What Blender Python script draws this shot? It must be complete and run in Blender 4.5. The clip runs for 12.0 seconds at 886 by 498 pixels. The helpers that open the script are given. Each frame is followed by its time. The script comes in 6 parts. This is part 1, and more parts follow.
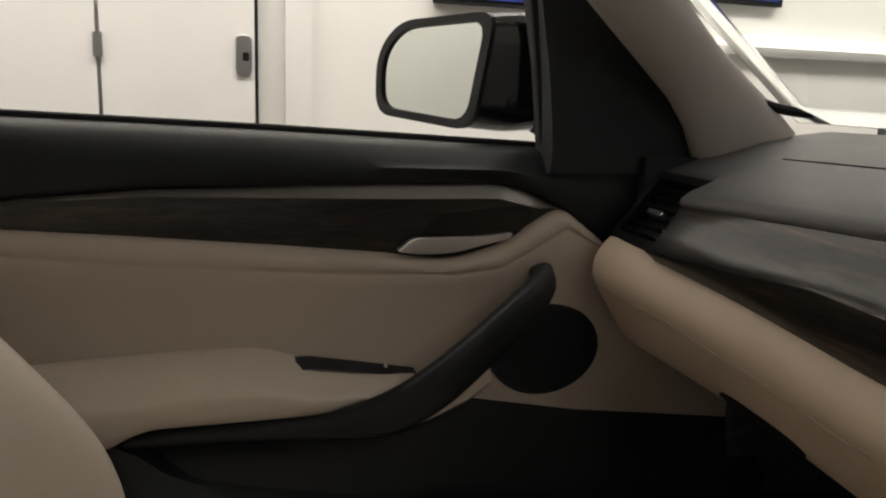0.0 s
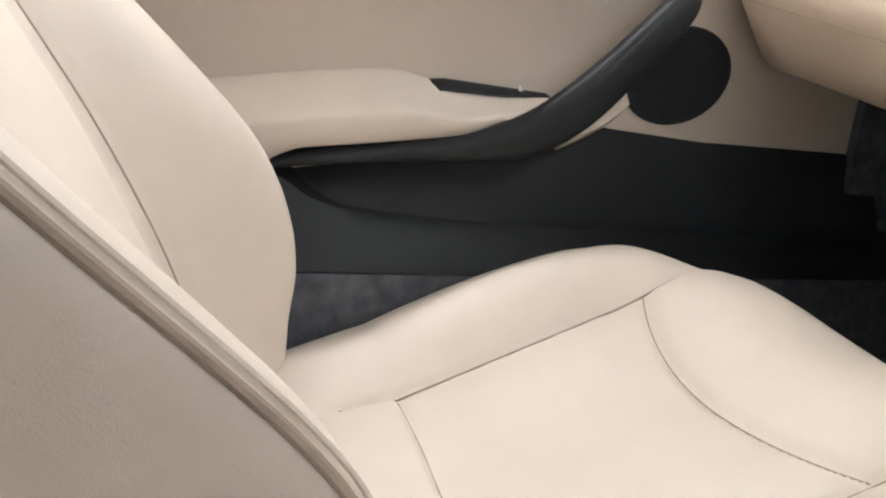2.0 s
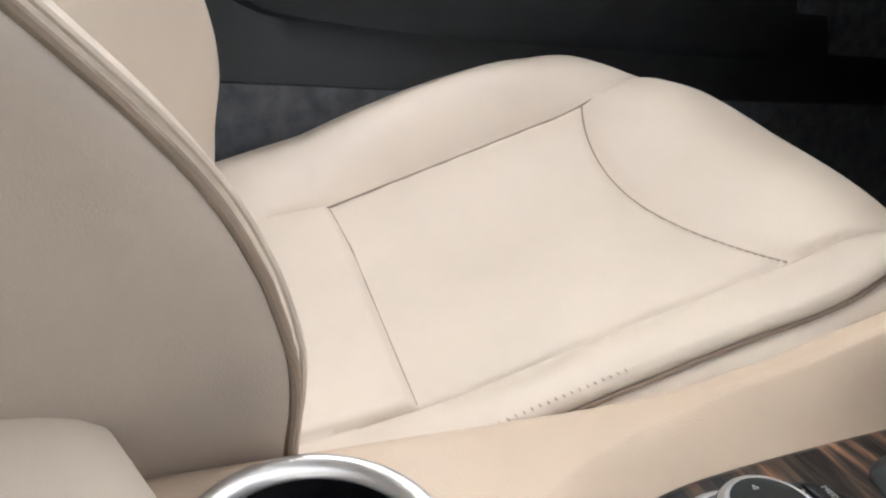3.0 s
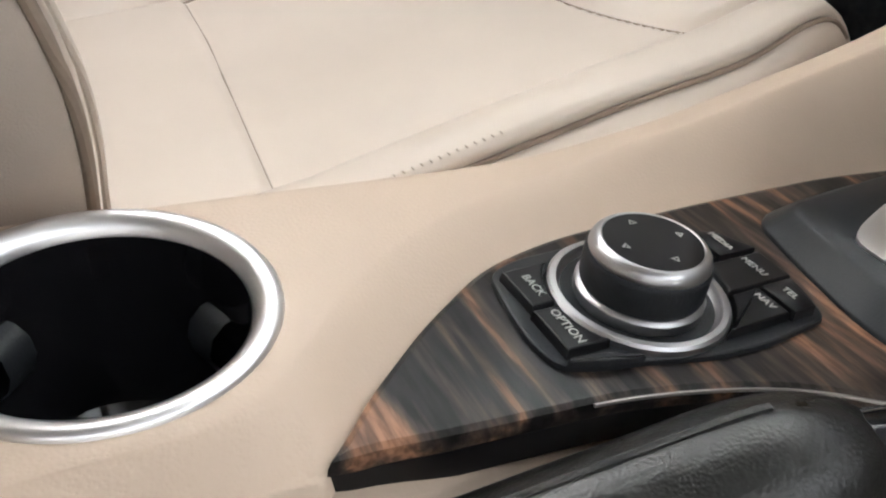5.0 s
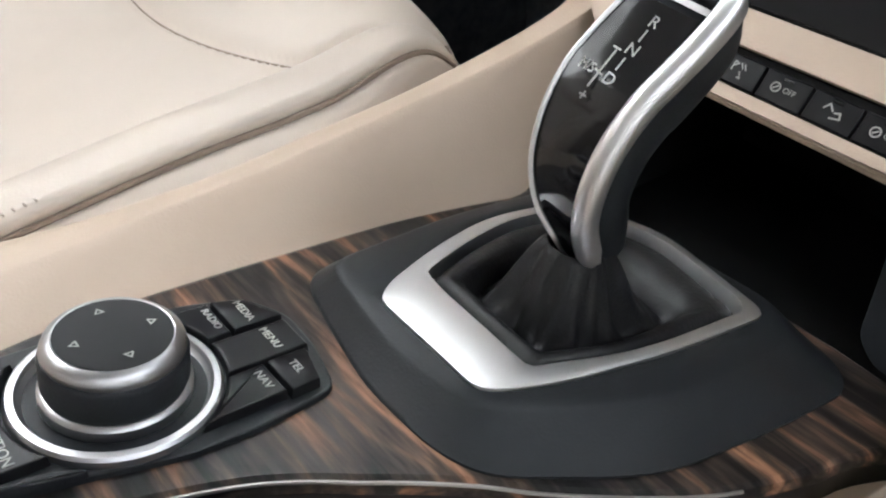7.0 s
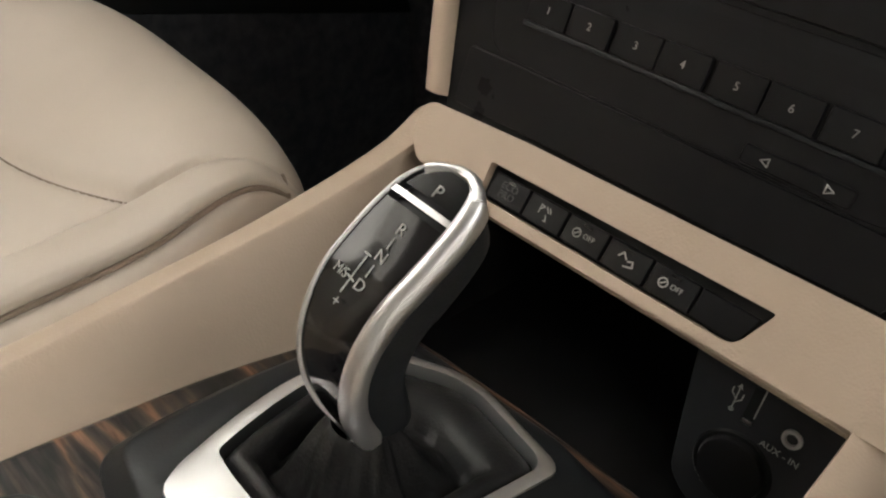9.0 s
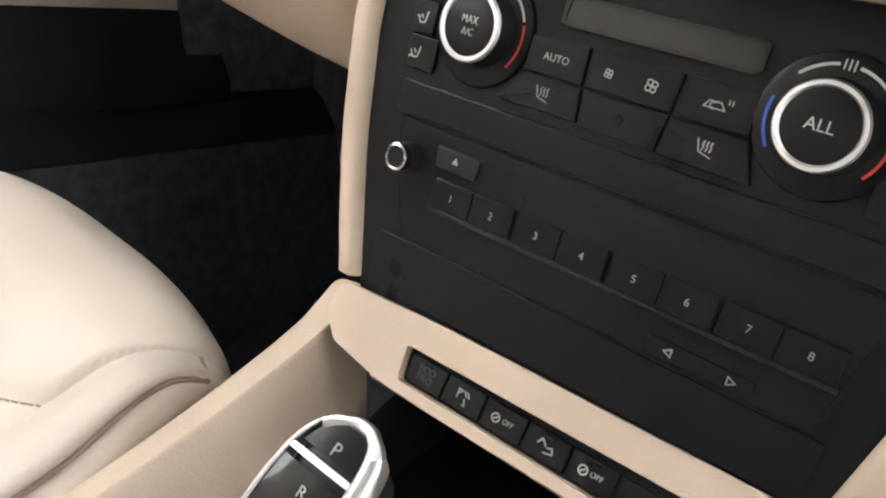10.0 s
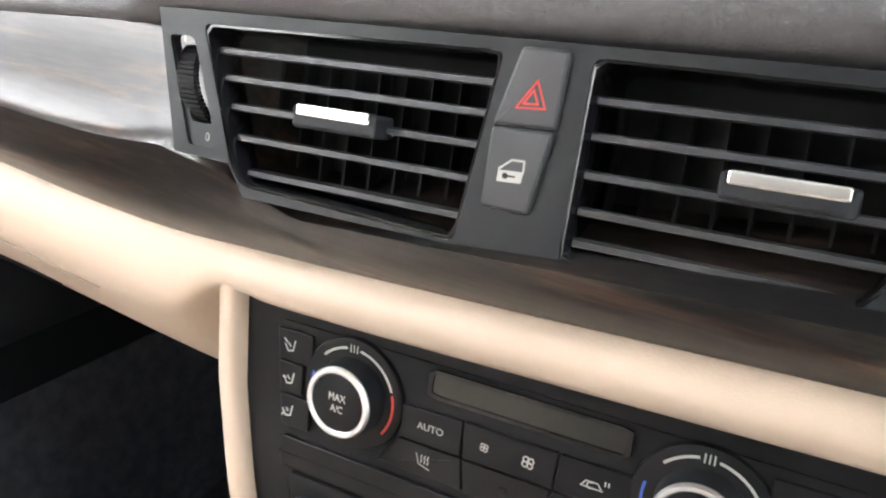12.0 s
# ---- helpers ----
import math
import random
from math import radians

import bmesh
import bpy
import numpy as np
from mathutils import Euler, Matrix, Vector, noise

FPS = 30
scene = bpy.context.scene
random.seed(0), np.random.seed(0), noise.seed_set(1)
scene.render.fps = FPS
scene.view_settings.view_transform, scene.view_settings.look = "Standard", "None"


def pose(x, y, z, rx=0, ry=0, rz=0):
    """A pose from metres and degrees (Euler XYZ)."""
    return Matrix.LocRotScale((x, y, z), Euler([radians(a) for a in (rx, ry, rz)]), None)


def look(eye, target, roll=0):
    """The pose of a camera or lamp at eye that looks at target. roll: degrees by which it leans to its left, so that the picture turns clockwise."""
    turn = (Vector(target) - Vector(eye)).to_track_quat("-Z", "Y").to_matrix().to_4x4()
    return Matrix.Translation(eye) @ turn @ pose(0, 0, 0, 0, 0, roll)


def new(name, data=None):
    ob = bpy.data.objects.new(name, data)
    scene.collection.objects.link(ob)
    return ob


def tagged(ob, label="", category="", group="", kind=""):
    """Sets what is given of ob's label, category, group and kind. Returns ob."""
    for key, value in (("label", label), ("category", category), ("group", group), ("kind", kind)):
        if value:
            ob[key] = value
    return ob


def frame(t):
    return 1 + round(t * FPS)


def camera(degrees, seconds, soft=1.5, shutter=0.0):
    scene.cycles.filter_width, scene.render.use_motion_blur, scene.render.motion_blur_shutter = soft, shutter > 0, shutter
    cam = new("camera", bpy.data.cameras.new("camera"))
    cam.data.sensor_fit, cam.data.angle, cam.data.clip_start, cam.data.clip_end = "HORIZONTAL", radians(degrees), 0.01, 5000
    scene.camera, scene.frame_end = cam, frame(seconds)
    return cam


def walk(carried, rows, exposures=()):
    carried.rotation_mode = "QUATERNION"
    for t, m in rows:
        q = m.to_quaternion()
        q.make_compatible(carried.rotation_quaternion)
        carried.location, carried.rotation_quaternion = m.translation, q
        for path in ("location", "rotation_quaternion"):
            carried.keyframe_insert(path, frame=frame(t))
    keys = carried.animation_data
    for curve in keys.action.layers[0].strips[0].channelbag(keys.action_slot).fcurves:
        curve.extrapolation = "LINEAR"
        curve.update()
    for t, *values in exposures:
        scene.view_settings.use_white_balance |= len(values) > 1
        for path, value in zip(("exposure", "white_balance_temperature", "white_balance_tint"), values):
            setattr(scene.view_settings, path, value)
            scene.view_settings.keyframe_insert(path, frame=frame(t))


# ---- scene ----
cam = camera(57.0, 12.0, soft=2.2)
PATH = [
    (0, (0.214, -0.098, 0.849), (0.875, 1.736, 0.405), 2.4),
    (0.5, (0.17, -0.087, 0.802), (0.835, 1.713, 0.238), 2.6),
    (1, (0.11, -0.065, 0.762), (0.755, 1.719, 0.131), 2.9),
    (1.5, (0.078, -0.058, 0.747), (0.674, 1.719, 0.05), 2.4),
    (2, (0.085, -0.053, 0.725), (0.711, 1.657, -0.102), 1.1),
    (2.5, (0.111, -0.068, 0.706), (0.734, 1.545, -0.299), 0.1),
    (3, (0.112, -0.082, 0.666), (0.754, 1.467, -0.425), 1.5),
    (3.5, (0.123, -0.092, 0.62), (0.771, 1.372, -0.58), 2.3),
    (3.7, (0.13, -0.091, 0.607), (0.785, 1.345, -0.622), 2.3),
    (5.3, (0.158, -0.087, 0.583), (0.919, 1.213, -0.733), 4.0),
    (5.5, (0.166, -0.092, 0.581), (0.948, 1.208, -0.722), 4.0),
    (6, (0.193, -0.091, 0.588), (1.065, 1.129, -0.735), 6.6),
    (6.5, (0.229, -0.107, 0.591), (1.206, 1.077, -0.69), 7.0),
    (7, (0.267, -0.12, 0.599), (1.365, 0.967, -0.672), 9.0),
    (7.2, (0.279, -0.123, 0.603), (1.428, 0.937, -0.643), 9.8),
    (8.8, (0.318, -0.136, 0.645), (1.511, 0.910, -0.571), 9.6),
    (9, (0.327, -0.131, 0.653), (1.567, 0.893, -0.536), 10.3),
    (9.5, (0.344, -0.126, 0.678), (1.649, 0.899, -0.438), 8.6),
    (10, (0.360, -0.117, 0.704), (1.737, 0.900, -0.330), 7.7),
    (10.5, (0.373, -0.113, 0.743), (1.811, 0.880, -0.231), 6.1),
    (11, (0.394, -0.106, 0.781), (1.887, 0.875, -0.118), 4.9),
    (11.5, (0.421, -0.083, 0.826), (1.931, 0.798, -0.145), 2.4),
    (12, (0.431, -0.074, 0.841), (1.959, 0.772, -0.134), 0.5),
]
EXPOSURES = [(0.0, -2.3, 6700, 10), (0.3, -1.55, 6800, 10), (0.5, -0.95, 7000, 10), (0.7, -0.35, 6800, 10), (1.0, -0.25, 6500, 10), (1.5, -0.2, 6100, 10), (2.0, -0.15, 5950, 10), (2.5, -0.1, 5850, 10), (2.7, -0.15, 5850, 10), (3.0, -0.22, 5850, 10), (3.5, -0.3, 5850, 10), (5.5, -0.27, 5800, 10), (6.5, -0.2, 5600, 9), (7.2, -0.1, 5600, 9), (8.8, -0.8, 6500, 9), (9.0, -0.75, 6400, 9), (9.5, -0.28, 6100, 9), (10.0, 0.16, 5900, 9), (10.5, 0.38, 5750, 9), (11.0, 0.55, 5650, 9), (12.0, 0.75, 5800, 10)]
walk(cam, [(t, look(eye, target, roll)) for t, eye, target, roll in PATH], EXPOSURES)


# ---- world, lights ----
world = bpy.data.worlds.new("garage_air")
world.use_nodes = True
world.node_tree.nodes["Background"].inputs[0].default_value = (0.8, 0.9, 1.0, 1)
world.node_tree.nodes["Background"].inputs[1].default_value = 0.02
scene.world = world


def unseen_lamp(x, y, z, sx, sy, watts, tilt=0, colour=(1.0, 0.95, 0.90)):
    d = bpy.data.lights.new("garage_tube_light", "AREA")
    d.shape, d.size, d.size_y, d.energy, d.color = "RECTANGLE", sx, sy, watts, colour
    ob = new("garage_tube_light", d)
    ob.matrix_world = pose(x, y, z, tilt)
    return ob


unseen_lamp(0.0, -1.7, 2.45, 3.6, 0.9, 55)
unseen_lamp(2.6, -0.2, 2.45, 0.8, 2.6, 45)
# unseen washer added to brighten the north wall, aimed away from the cabin
unseen_lamp(0.9, 1.25, 2.40, 8.0, 0.4, 800, tilt=62)


# ---- materials ----
def mat(name, base, rough=0.5, metal=0.0, vary=0.0, vscale=6.0, bump=0.0, bscale=900.0, coat=0.0, kind="noise", spec=0.5, stretch=(1, 1, 1)):
    m = bpy.data.materials.new(name)
    m.use_nodes = True
    nt = m.node_tree
    b = nt.nodes["Principled BSDF"]
    b.inputs["Base Color"].default_value = (*base, 1)
    b.inputs["Roughness"].default_value = rough
    b.inputs["Metallic"].default_value = metal
    b.inputs["Coat Weight"].default_value = coat
    b.inputs["Coat Roughness"].default_value = 0.06
    b.inputs["Specular IOR Level"].default_value = spec
    tc = nt.nodes.new("ShaderNodeTexCoord")
    mp = nt.nodes.new("ShaderNodeMapping")
    mp.inputs["Scale"].default_value = stretch
    nt.links.new(tc.outputs["Object"], mp.inputs["Vector"])
    if vary:
        n = nt.nodes.new("ShaderNodeTexNoise")
        n.inputs["Scale"].default_value, n.inputs["Detail"].default_value = vscale, 6
        nt.links.new(mp.outputs[0], n.inputs["Vector"])
        r = nt.nodes.new("ShaderNodeMapRange")
        r.inputs["From Min"].default_value, r.inputs["From Max"].default_value = 0.3, 0.7
        r.inputs["To Min"].default_value, r.inputs["To Max"].default_value = 1 - vary, 1 + vary
        nt.links.new(n.outputs["Fac"], r.inputs["Value"])
        mx = nt.nodes.new("ShaderNodeMix")
        mx.data_type, mx.blend_type = "RGBA", "MULTIPLY"
        mx.inputs["Factor"].default_value = 1
        mx.inputs["A"].default_value = (*base, 1)
        nt.links.new(r.outputs[0], mx.inputs["B"])
        nt.links.new(mx.outputs["Result"], b.inputs["Base Color"])
        r2 = nt.nodes.new("ShaderNodeMapRange")
        r2.inputs["To Min"].default_value, r2.inputs["To Max"].default_value = max(rough - 0.08, 0.02), min(rough + 0.08, 1)
        nt.links.new(n.outputs["Fac"], r2.inputs["Value"])
        nt.links.new(r2.outputs[0], b.inputs["Roughness"])
    if bump:
        if kind == "leather":
            t = nt.nodes.new("ShaderNodeTexVoronoi")
            t.inputs["Scale"].default_value = bscale
            t.feature = "SMOOTH_F1"
            out = t.outputs["Distance"]
        else:
            t = nt.nodes.new("ShaderNodeTexNoise")
            t.inputs["Scale"].default_value, t.inputs["Detail"].default_value = bscale, 3
            out = t.outputs["Fac"]
        nt.links.new(mp.outputs[0], t.inputs["Vector"])
        bp = nt.nodes.new("ShaderNodeBump")
        bp.inputs["Strength"].default_value, bp.inputs["Distance"].default_value = bump, 0.0006
        nt.links.new(out, bp.inputs["Height"])
        nt.links.new(bp.outputs[0], b.inputs["Normal"])
    return m


BEIGE = (0.53, 0.425, 0.33)
M_SEAT = mat("seat_leather", (0.61, 0.535, 0.46), 0.46, vary=0.05, vscale=9, bump=0.12, bscale=900, kind="leather")
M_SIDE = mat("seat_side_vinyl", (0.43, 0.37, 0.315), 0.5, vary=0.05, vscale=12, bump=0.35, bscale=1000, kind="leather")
M_BEIGE = mat("beige_soft_plastic", BEIGE, 0.5, vary=0.04, vscale=7, bump=0.22, bscale=760, kind="leather")
M_DOOR = mat("beige_door_vinyl", (0.50, 0.43, 0.365), 0.52, vary=0.04, vscale=7, bump=0.25, bscale=620, kind="leather")
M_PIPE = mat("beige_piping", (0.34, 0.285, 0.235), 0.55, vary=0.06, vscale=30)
M_THREAD = mat("beige_thread", (0.44, 0.37, 0.30), 0.7)
M_BLACK = mat("black_soft_plastic", (0.016, 0.0175, 0.0205), 0.58, spec=0.3, vary=0.15, vscale=14, bump=0.35, bscale=800)
M_GREYBLACK = mat("charcoal_plastic", (0.016, 0.0178, 0.0202), 0.44, spec=0.25, vary=0.1, vscale=14, bump=0.2, bscale=900)
M_SATIN = mat("satin_black_panel", (0.0105, 0.0105, 0.0115), 0.30, vary=0.05, vscale=20, spec=0.16)
M_GLOSS = mat("gloss_black", (0.008, 0.008, 0.009), 0.10, vary=0.1, vscale=20, spec=0.4)
M_CARPET = mat("black_carpet", (0.10, 0.105, 0.12), 0.95, vary=0.3, vscale=60, bump=1.0, bscale=700, spec=0.15)
M_SILVER = mat("satin_silver", (0.78, 0.78, 0.80), 0.38, metal=1.0, vary=0.04, vscale=30)
M_CHROME = mat("chrome", (0.72, 0.72, 0.73), 0.2, metal=1.0, vary=0.03, vscale=30)
M_ALU = mat("brushed_aluminium", (0.46, 0.46, 0.475), 0.36, metal=1.0, vary=0.05, vscale=40)
M_SLAT = mat("grey_vent_plastic", (0.032, 0.034, 0.038), 0.42, vary=0.08, vscale=20)
# grey for the reflections painted on the door veneer and the deck's edge
M_SHEEN = mat("satin_grey_sheen", (0.26, 0.245, 0.235), 0.36, metal=0.6, vary=0.05, vscale=20)
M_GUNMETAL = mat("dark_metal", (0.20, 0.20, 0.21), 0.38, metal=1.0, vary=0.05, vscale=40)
M_GREYTHREAD = mat("grey_thread", (0.06, 0.06, 0.06), 0.6)
# brown of the piping, and of the shade painted into seam creases
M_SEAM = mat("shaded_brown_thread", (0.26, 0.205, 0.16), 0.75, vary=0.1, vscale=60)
M_WHITE = mat("white_print", (0.42, 0.42, 0.40), 0.6)
M_RED = mat("red_print", (0.55, 0.04, 0.03), 0.5)
M_BLUE = mat("blue_print", (0.05, 0.12, 0.55), 0.5)
M_LCD = mat("grey_display", (0.013, 0.014, 0.012), 0.2, vary=0.06, vscale=40)
M_BOOT = mat("black_leather", (0.012, 0.012, 0.013), 0.46, vary=0.15, vscale=30, spec=0.25, bump=0.3, bscale=700, kind="leather")
M_HANDBRAKE = mat("black_lever_leather", (0.009, 0.0085, 0.008), 0.30, vary=0.1, vscale=60, bump=0.3, bscale=900, kind="leather")
M_DASH = mat("dark_brown_dash_pad", (0.088, 0.084, 0.087), 0.48, vary=0.08, vscale=12, bump=0.4, bscale=800, kind="leather")
M_PILLAR = mat("grey_beige_pillar_cloth", (0.40, 0.37, 0.345), 0.85, vary=0.04, vscale=20, bump=0.5, bscale=1200)
M_ROOF = mat("headliner_cloth", (0.42, 0.39, 0.35), 0.9, vary=0.04, vscale=10)
M_WALL = mat("white_painted_wall", (0.80, 0.79, 0.75), 0.6, vary=0.03, vscale=1.5, bump=0.1, bscale=60)
M_WDOOR = mat("white_painted_steel_door", (0.80, 0.79, 0.76), 0.4, vary=0.03, vscale=2.5)
M_CONCRETE = mat("grey_concrete", (0.32, 0.31, 0.30), 0.7, vary=0.15, vscale=2.0, bump=0.3, bscale=90)
M_SIGN = mat("blue_sign_face", (0.02, 0.04, 0.22), 0.4, vary=0.05, vscale=8)
M_RUBBER = mat("black_rubber", (0.010, 0.010, 0.0108), 0.7, spec=0.2)
M_PAINT = mat("dark_blue_car_paint", (0.010, 0.011, 0.018), 0.15, coat=1.0, vary=0.05, vscale=10)
M_STEEL = mat("brushed_steel", (0.5, 0.5, 0.5), 0.35, metal=1.0)
M_MIRROR = mat("mirror_glass", (0.78, 0.82, 0.80), 0.02, metal=1.0)


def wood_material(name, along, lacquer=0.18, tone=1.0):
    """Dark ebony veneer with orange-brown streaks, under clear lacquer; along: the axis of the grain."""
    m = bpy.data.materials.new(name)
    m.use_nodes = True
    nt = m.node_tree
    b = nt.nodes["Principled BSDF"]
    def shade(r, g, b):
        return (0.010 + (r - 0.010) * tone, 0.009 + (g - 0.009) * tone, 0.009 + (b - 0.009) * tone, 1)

    tc = nt.nodes.new("ShaderNodeTexCoord")
    mp = nt.nodes.new("ShaderNodeMapping")
    mp.inputs["Scale"].default_value = tuple(0.09 if a == along else 1.0 for a in "xyz")
    mp.inputs["Rotation"].default_value = (0, 0, -0.06 if along == "y" else 0.03)
    nt.links.new(tc.outputs["Object"], mp.inputs["Vector"])
    n = nt.nodes.new("ShaderNodeTexNoise")
    n.inputs["Scale"].default_value, n.inputs["Detail"].default_value, n.inputs["Distortion"].default_value = 80, 7, 0.6
    n2 = nt.nodes.new("ShaderNodeTexNoise")
    n2.inputs["Scale"].default_value, n2.inputs["Detail"].default_value = 420, 4
    for q in (n, n2):
        nt.links.new(mp.outputs[0], q.inputs["Vector"])
    r = nt.nodes.new("ShaderNodeValToRGB")
    r.color_ramp.elements[0].position, r.color_ramp.elements[0].color = 0.42, shade(0.010, 0.009, 0.009)
    r.color_ramp.elements[1].position, r.color_ramp.elements[1].color = 0.66, shade(0.30, 0.155, 0.09)
    e = r.color_ramp.elements.new(0.485)
    e.color = shade(0.040, 0.031, 0.026)
    e = r.color_ramp.elements.new(0.56)
    e.color = shade(0.085, 0.056, 0.041)
    nt.links.new(n.outputs["Fac"], r.inputs[0])
    mx = nt.nodes.new("ShaderNodeMix")
    mx.data_type, mx.blend_type = "RGBA", "MULTIPLY"
    mx.inputs["Factor"].default_value = 0.55
    nt.links.new(r.outputs[0], mx.inputs["A"])
    fine = nt.nodes.new("ShaderNodeMapRange")
    fine.inputs["From Min"].default_value, fine.inputs["From Max"].default_value = 0.36, 0.62
    fine.inputs["To Min"].default_value, fine.inputs["To Max"].default_value = 0.25, 1.25
    nt.links.new(n2.outputs["Fac"], fine.inputs["Value"])
    nt.links.new(fine.outputs[0], mx.inputs["B"])
    mx.inputs["Factor"].default_value = 0.7
    nt.links.new(mx.outputs["Result"], b.inputs["Base Color"])
    b.inputs["Roughness"].default_value = 0.38
    b.inputs["Specular IOR Level"].default_value = 0.2
    b.inputs["Coat Weight"].default_value, b.inputs["Coat Roughness"].default_value = lacquer, 0.17
    return m


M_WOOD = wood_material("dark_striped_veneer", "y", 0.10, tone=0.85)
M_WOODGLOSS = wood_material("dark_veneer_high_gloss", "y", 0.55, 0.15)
# door copy of the console veneer: its weaker light put into a low tone
M_WOODX = wood_material("shaded_veneer_lengthways", "x", 0.8, 0.07)


def glass_material():
    m = bpy.data.materials.new("clear_glass")
    m.use_nodes = True
    b = m.node_tree.nodes["Principled BSDF"]
    b.inputs["Base Color"].default_value = (0.95, 0.98, 0.97, 1)
    b.inputs["Roughness"].default_value, b.inputs["Transmission Weight"].default_value, b.inputs["IOR"].default_value = 0.0, 1.0, 1.45
    return m


M_GLASS = glass_material()


def glow_material(name, colour, power):
    m = bpy.data.materials.new(name)
    m.use_nodes = True
    b = m.node_tree.nodes["Principled BSDF"]
    b.inputs["Emission Color"].default_value = (*colour, 1)
    b.inputs["Emission Strength"].default_value = power
    return m


M_TUBE = glow_material("fluorescent_tube_glass", (1.0, 0.97, 0.92), 6)


# ---- tools ----
def thing(name, label, category, base=(0, 0, 0), group="", kind=""):
    ob = new(name)
    ob.location = base
    ob.empty_display_size = 0.05
    return tagged(ob, label, category, group, kind)


def finish(name, bm, material, sharp=38):
    bmesh.ops.remove_doubles(bm, verts=bm.verts, dist=1e-6)
    bmesh.ops.recalc_face_normals(bm, faces=bm.faces)
    lim = radians(sharp)
    for e in bm.edges:
        e.smooth = not (len(e.link_faces) == 2 and e.calc_face_angle(0) > lim)
    for f in bm.faces:
        f.smooth = len(f.verts) == 4
    me = bpy.data.meshes.new(name)
    bm.to_mesh(me)
    bm.free()
    me.materials.append(material)
    return me


def part(name, bm, material, parent=None, label="", sharp=38):
    """Links a bmesh, in world metres, as one mesh object under a thing or part."""
    ob = new(name, finish(name, bm, material, sharp))
    if parent is not None:
        ob.parent = parent
        if parent.type == "EMPTY":
            ob.matrix_parent_inverse = Matrix.Translation(-Vector(parent.location))
    return tagged(ob, label)


def single(name, bm, material, label, category, kind="", sharp=38):
    return tagged(part(name, bm, material, None, "", sharp), label, category, kind=kind)


def axes(o, u, v):
    u, v = Vector(u).normalized(), Vector(v).normalized()
    n = u.cross(v)
    m = Matrix((u, v, n)).transposed().to_4x4()
    m.translation = o
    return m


def spline(pts, n=8, closed=False):
    """Catmull-Rom through the points."""
    p = [Vector(a) for a in pts]
    k = len(p)
    out = []
    for i in range(k if closed else k - 1):
        a, b, c, d = (p[(i - 1) % k], p[i], p[(i + 1) % k], p[(i + 2) % k]) if closed else (p[max(i - 1, 0)], p[i], p[i + 1], p[min(i + 2, k - 1)])
        for j in range(n):
            t = j / n
            out.append(0.5 * ((2 * b) + (c - a) * t + (2 * a - 5 * b + 4 * c - d) * t * t + (3 * b - a - 3 * c + d) * t ** 3))
    if not closed:
        out.append(p[-1])
    return out


def rpoly(pts, r, n=4):
    """The polygon with rounded corners; r: one radius or one for each corner."""
    out, k = [], len(pts)
    for i in range(k):
        p, a, b = Vector(pts[i]), Vector(pts[i - 1]), Vector(pts[(i + 1) % k])
        ri = r[i] if isinstance(r, (list, tuple)) else r
        da, db = (a - p), (b - p)
        t = min(ri, da.length * 0.48, db.length * 0.48)
        q0, q1 = p + da.normalized() * t, p + db.normalized() * t
        for j in range(n + 1):
            s = j / n
            out.append(tuple(q0 * (1 - s) ** 2 + p * 2 * s * (1 - s) + q1 * s * s))
    return out


def box2(u0, v0, u1, v1):
    return [(u0, v0), (u1, v0), (u1, v1), (u0, v1)]


def prism(poly, d0, d1, m=Matrix(), chamfer=0.0, taper=0.0, bm=None):
    """Extrudes a polygon from d0 to d1 in the frame m, its top edge rounded by chamfer and drawn in by taper."""
    bm = bm or bmesh.new()
    k = len(poly)
    cx, cy = sum(p[0] for p in poly) / k, sum(p[1] for p in poly) / k
    area = sum(poly[i][0] * poly[(i + 1) % k][1] - poly[(i + 1) % k][0] * poly[i][1] for i in range(k))
    pts = list(poly) if area > 0 else list(reversed(poly))

    def inset(d):
        if d <= 0:
            return pts
        out = []
        for i in range(k):
            p, a, b = Vector(pts[i]), Vector(pts[i - 1]), Vector(pts[(i + 1) % k])
            e0, e1 = (p - a), (b - p)
            n0, n1 = Vector((-e0.y, e0.x)), Vector((-e1.y, e1.x))
            if n0.length < 1e-9 or n1.length < 1e-9:
                nn = (n0 + n1)
            else:
                nn = n0.normalized() + n1.normalized()
            nn = nn.normalized() if nn.length > 1e-9 else Vector((cx - p.x, cy - p.y)).normalized()
            out.append((p.x + nn.x * d, p.y + nn.y * d))
        return out

    levels = [(d0, 0.0)]
    if chamfer > 0:
        levels += [(d1 - chamfer, taper), (d1 - chamfer * 0.3, taper + chamfer * 0.3), (d1, taper + chamfer)]
    else:
        levels += [(d1, taper)]
    rings = [[bm.verts.new(m @ Vector((x, y, d))) for x, y in inset(i)] for d, i in levels]
    for r0, r1 in zip(rings, rings[1:]):
        for i in range(k):
            bm.faces.new((r0[i], r0[(i + 1) % k], r1[(i + 1) % k], r1[i]))
    bm.faces.new(list(reversed(rings[0])))
    bm.faces.new(rings[-1])
    return bm


def loft(rows, around=False, capped=False, bm=None, ends=False):
    """Skins rows of points; around: each row is a ring; ends: the last row joins the first."""
    bm = bm or bmesh.new()
    vs = [[bm.verts.new(p) for p in row] for row in rows]
    k = len(rows[0])
    for a, b in zip(vs, vs[1:] + ([vs[0]] if ends else [])):
        for i in range(k if around else k - 1):
            bm.faces.new((a[i], a[(i + 1) % k], b[(i + 1) % k], b[i]))
    if capped:
        bm.faces.new(list(reversed(vs[0])))
        bm.faces.new(vs[-1])
    return bm


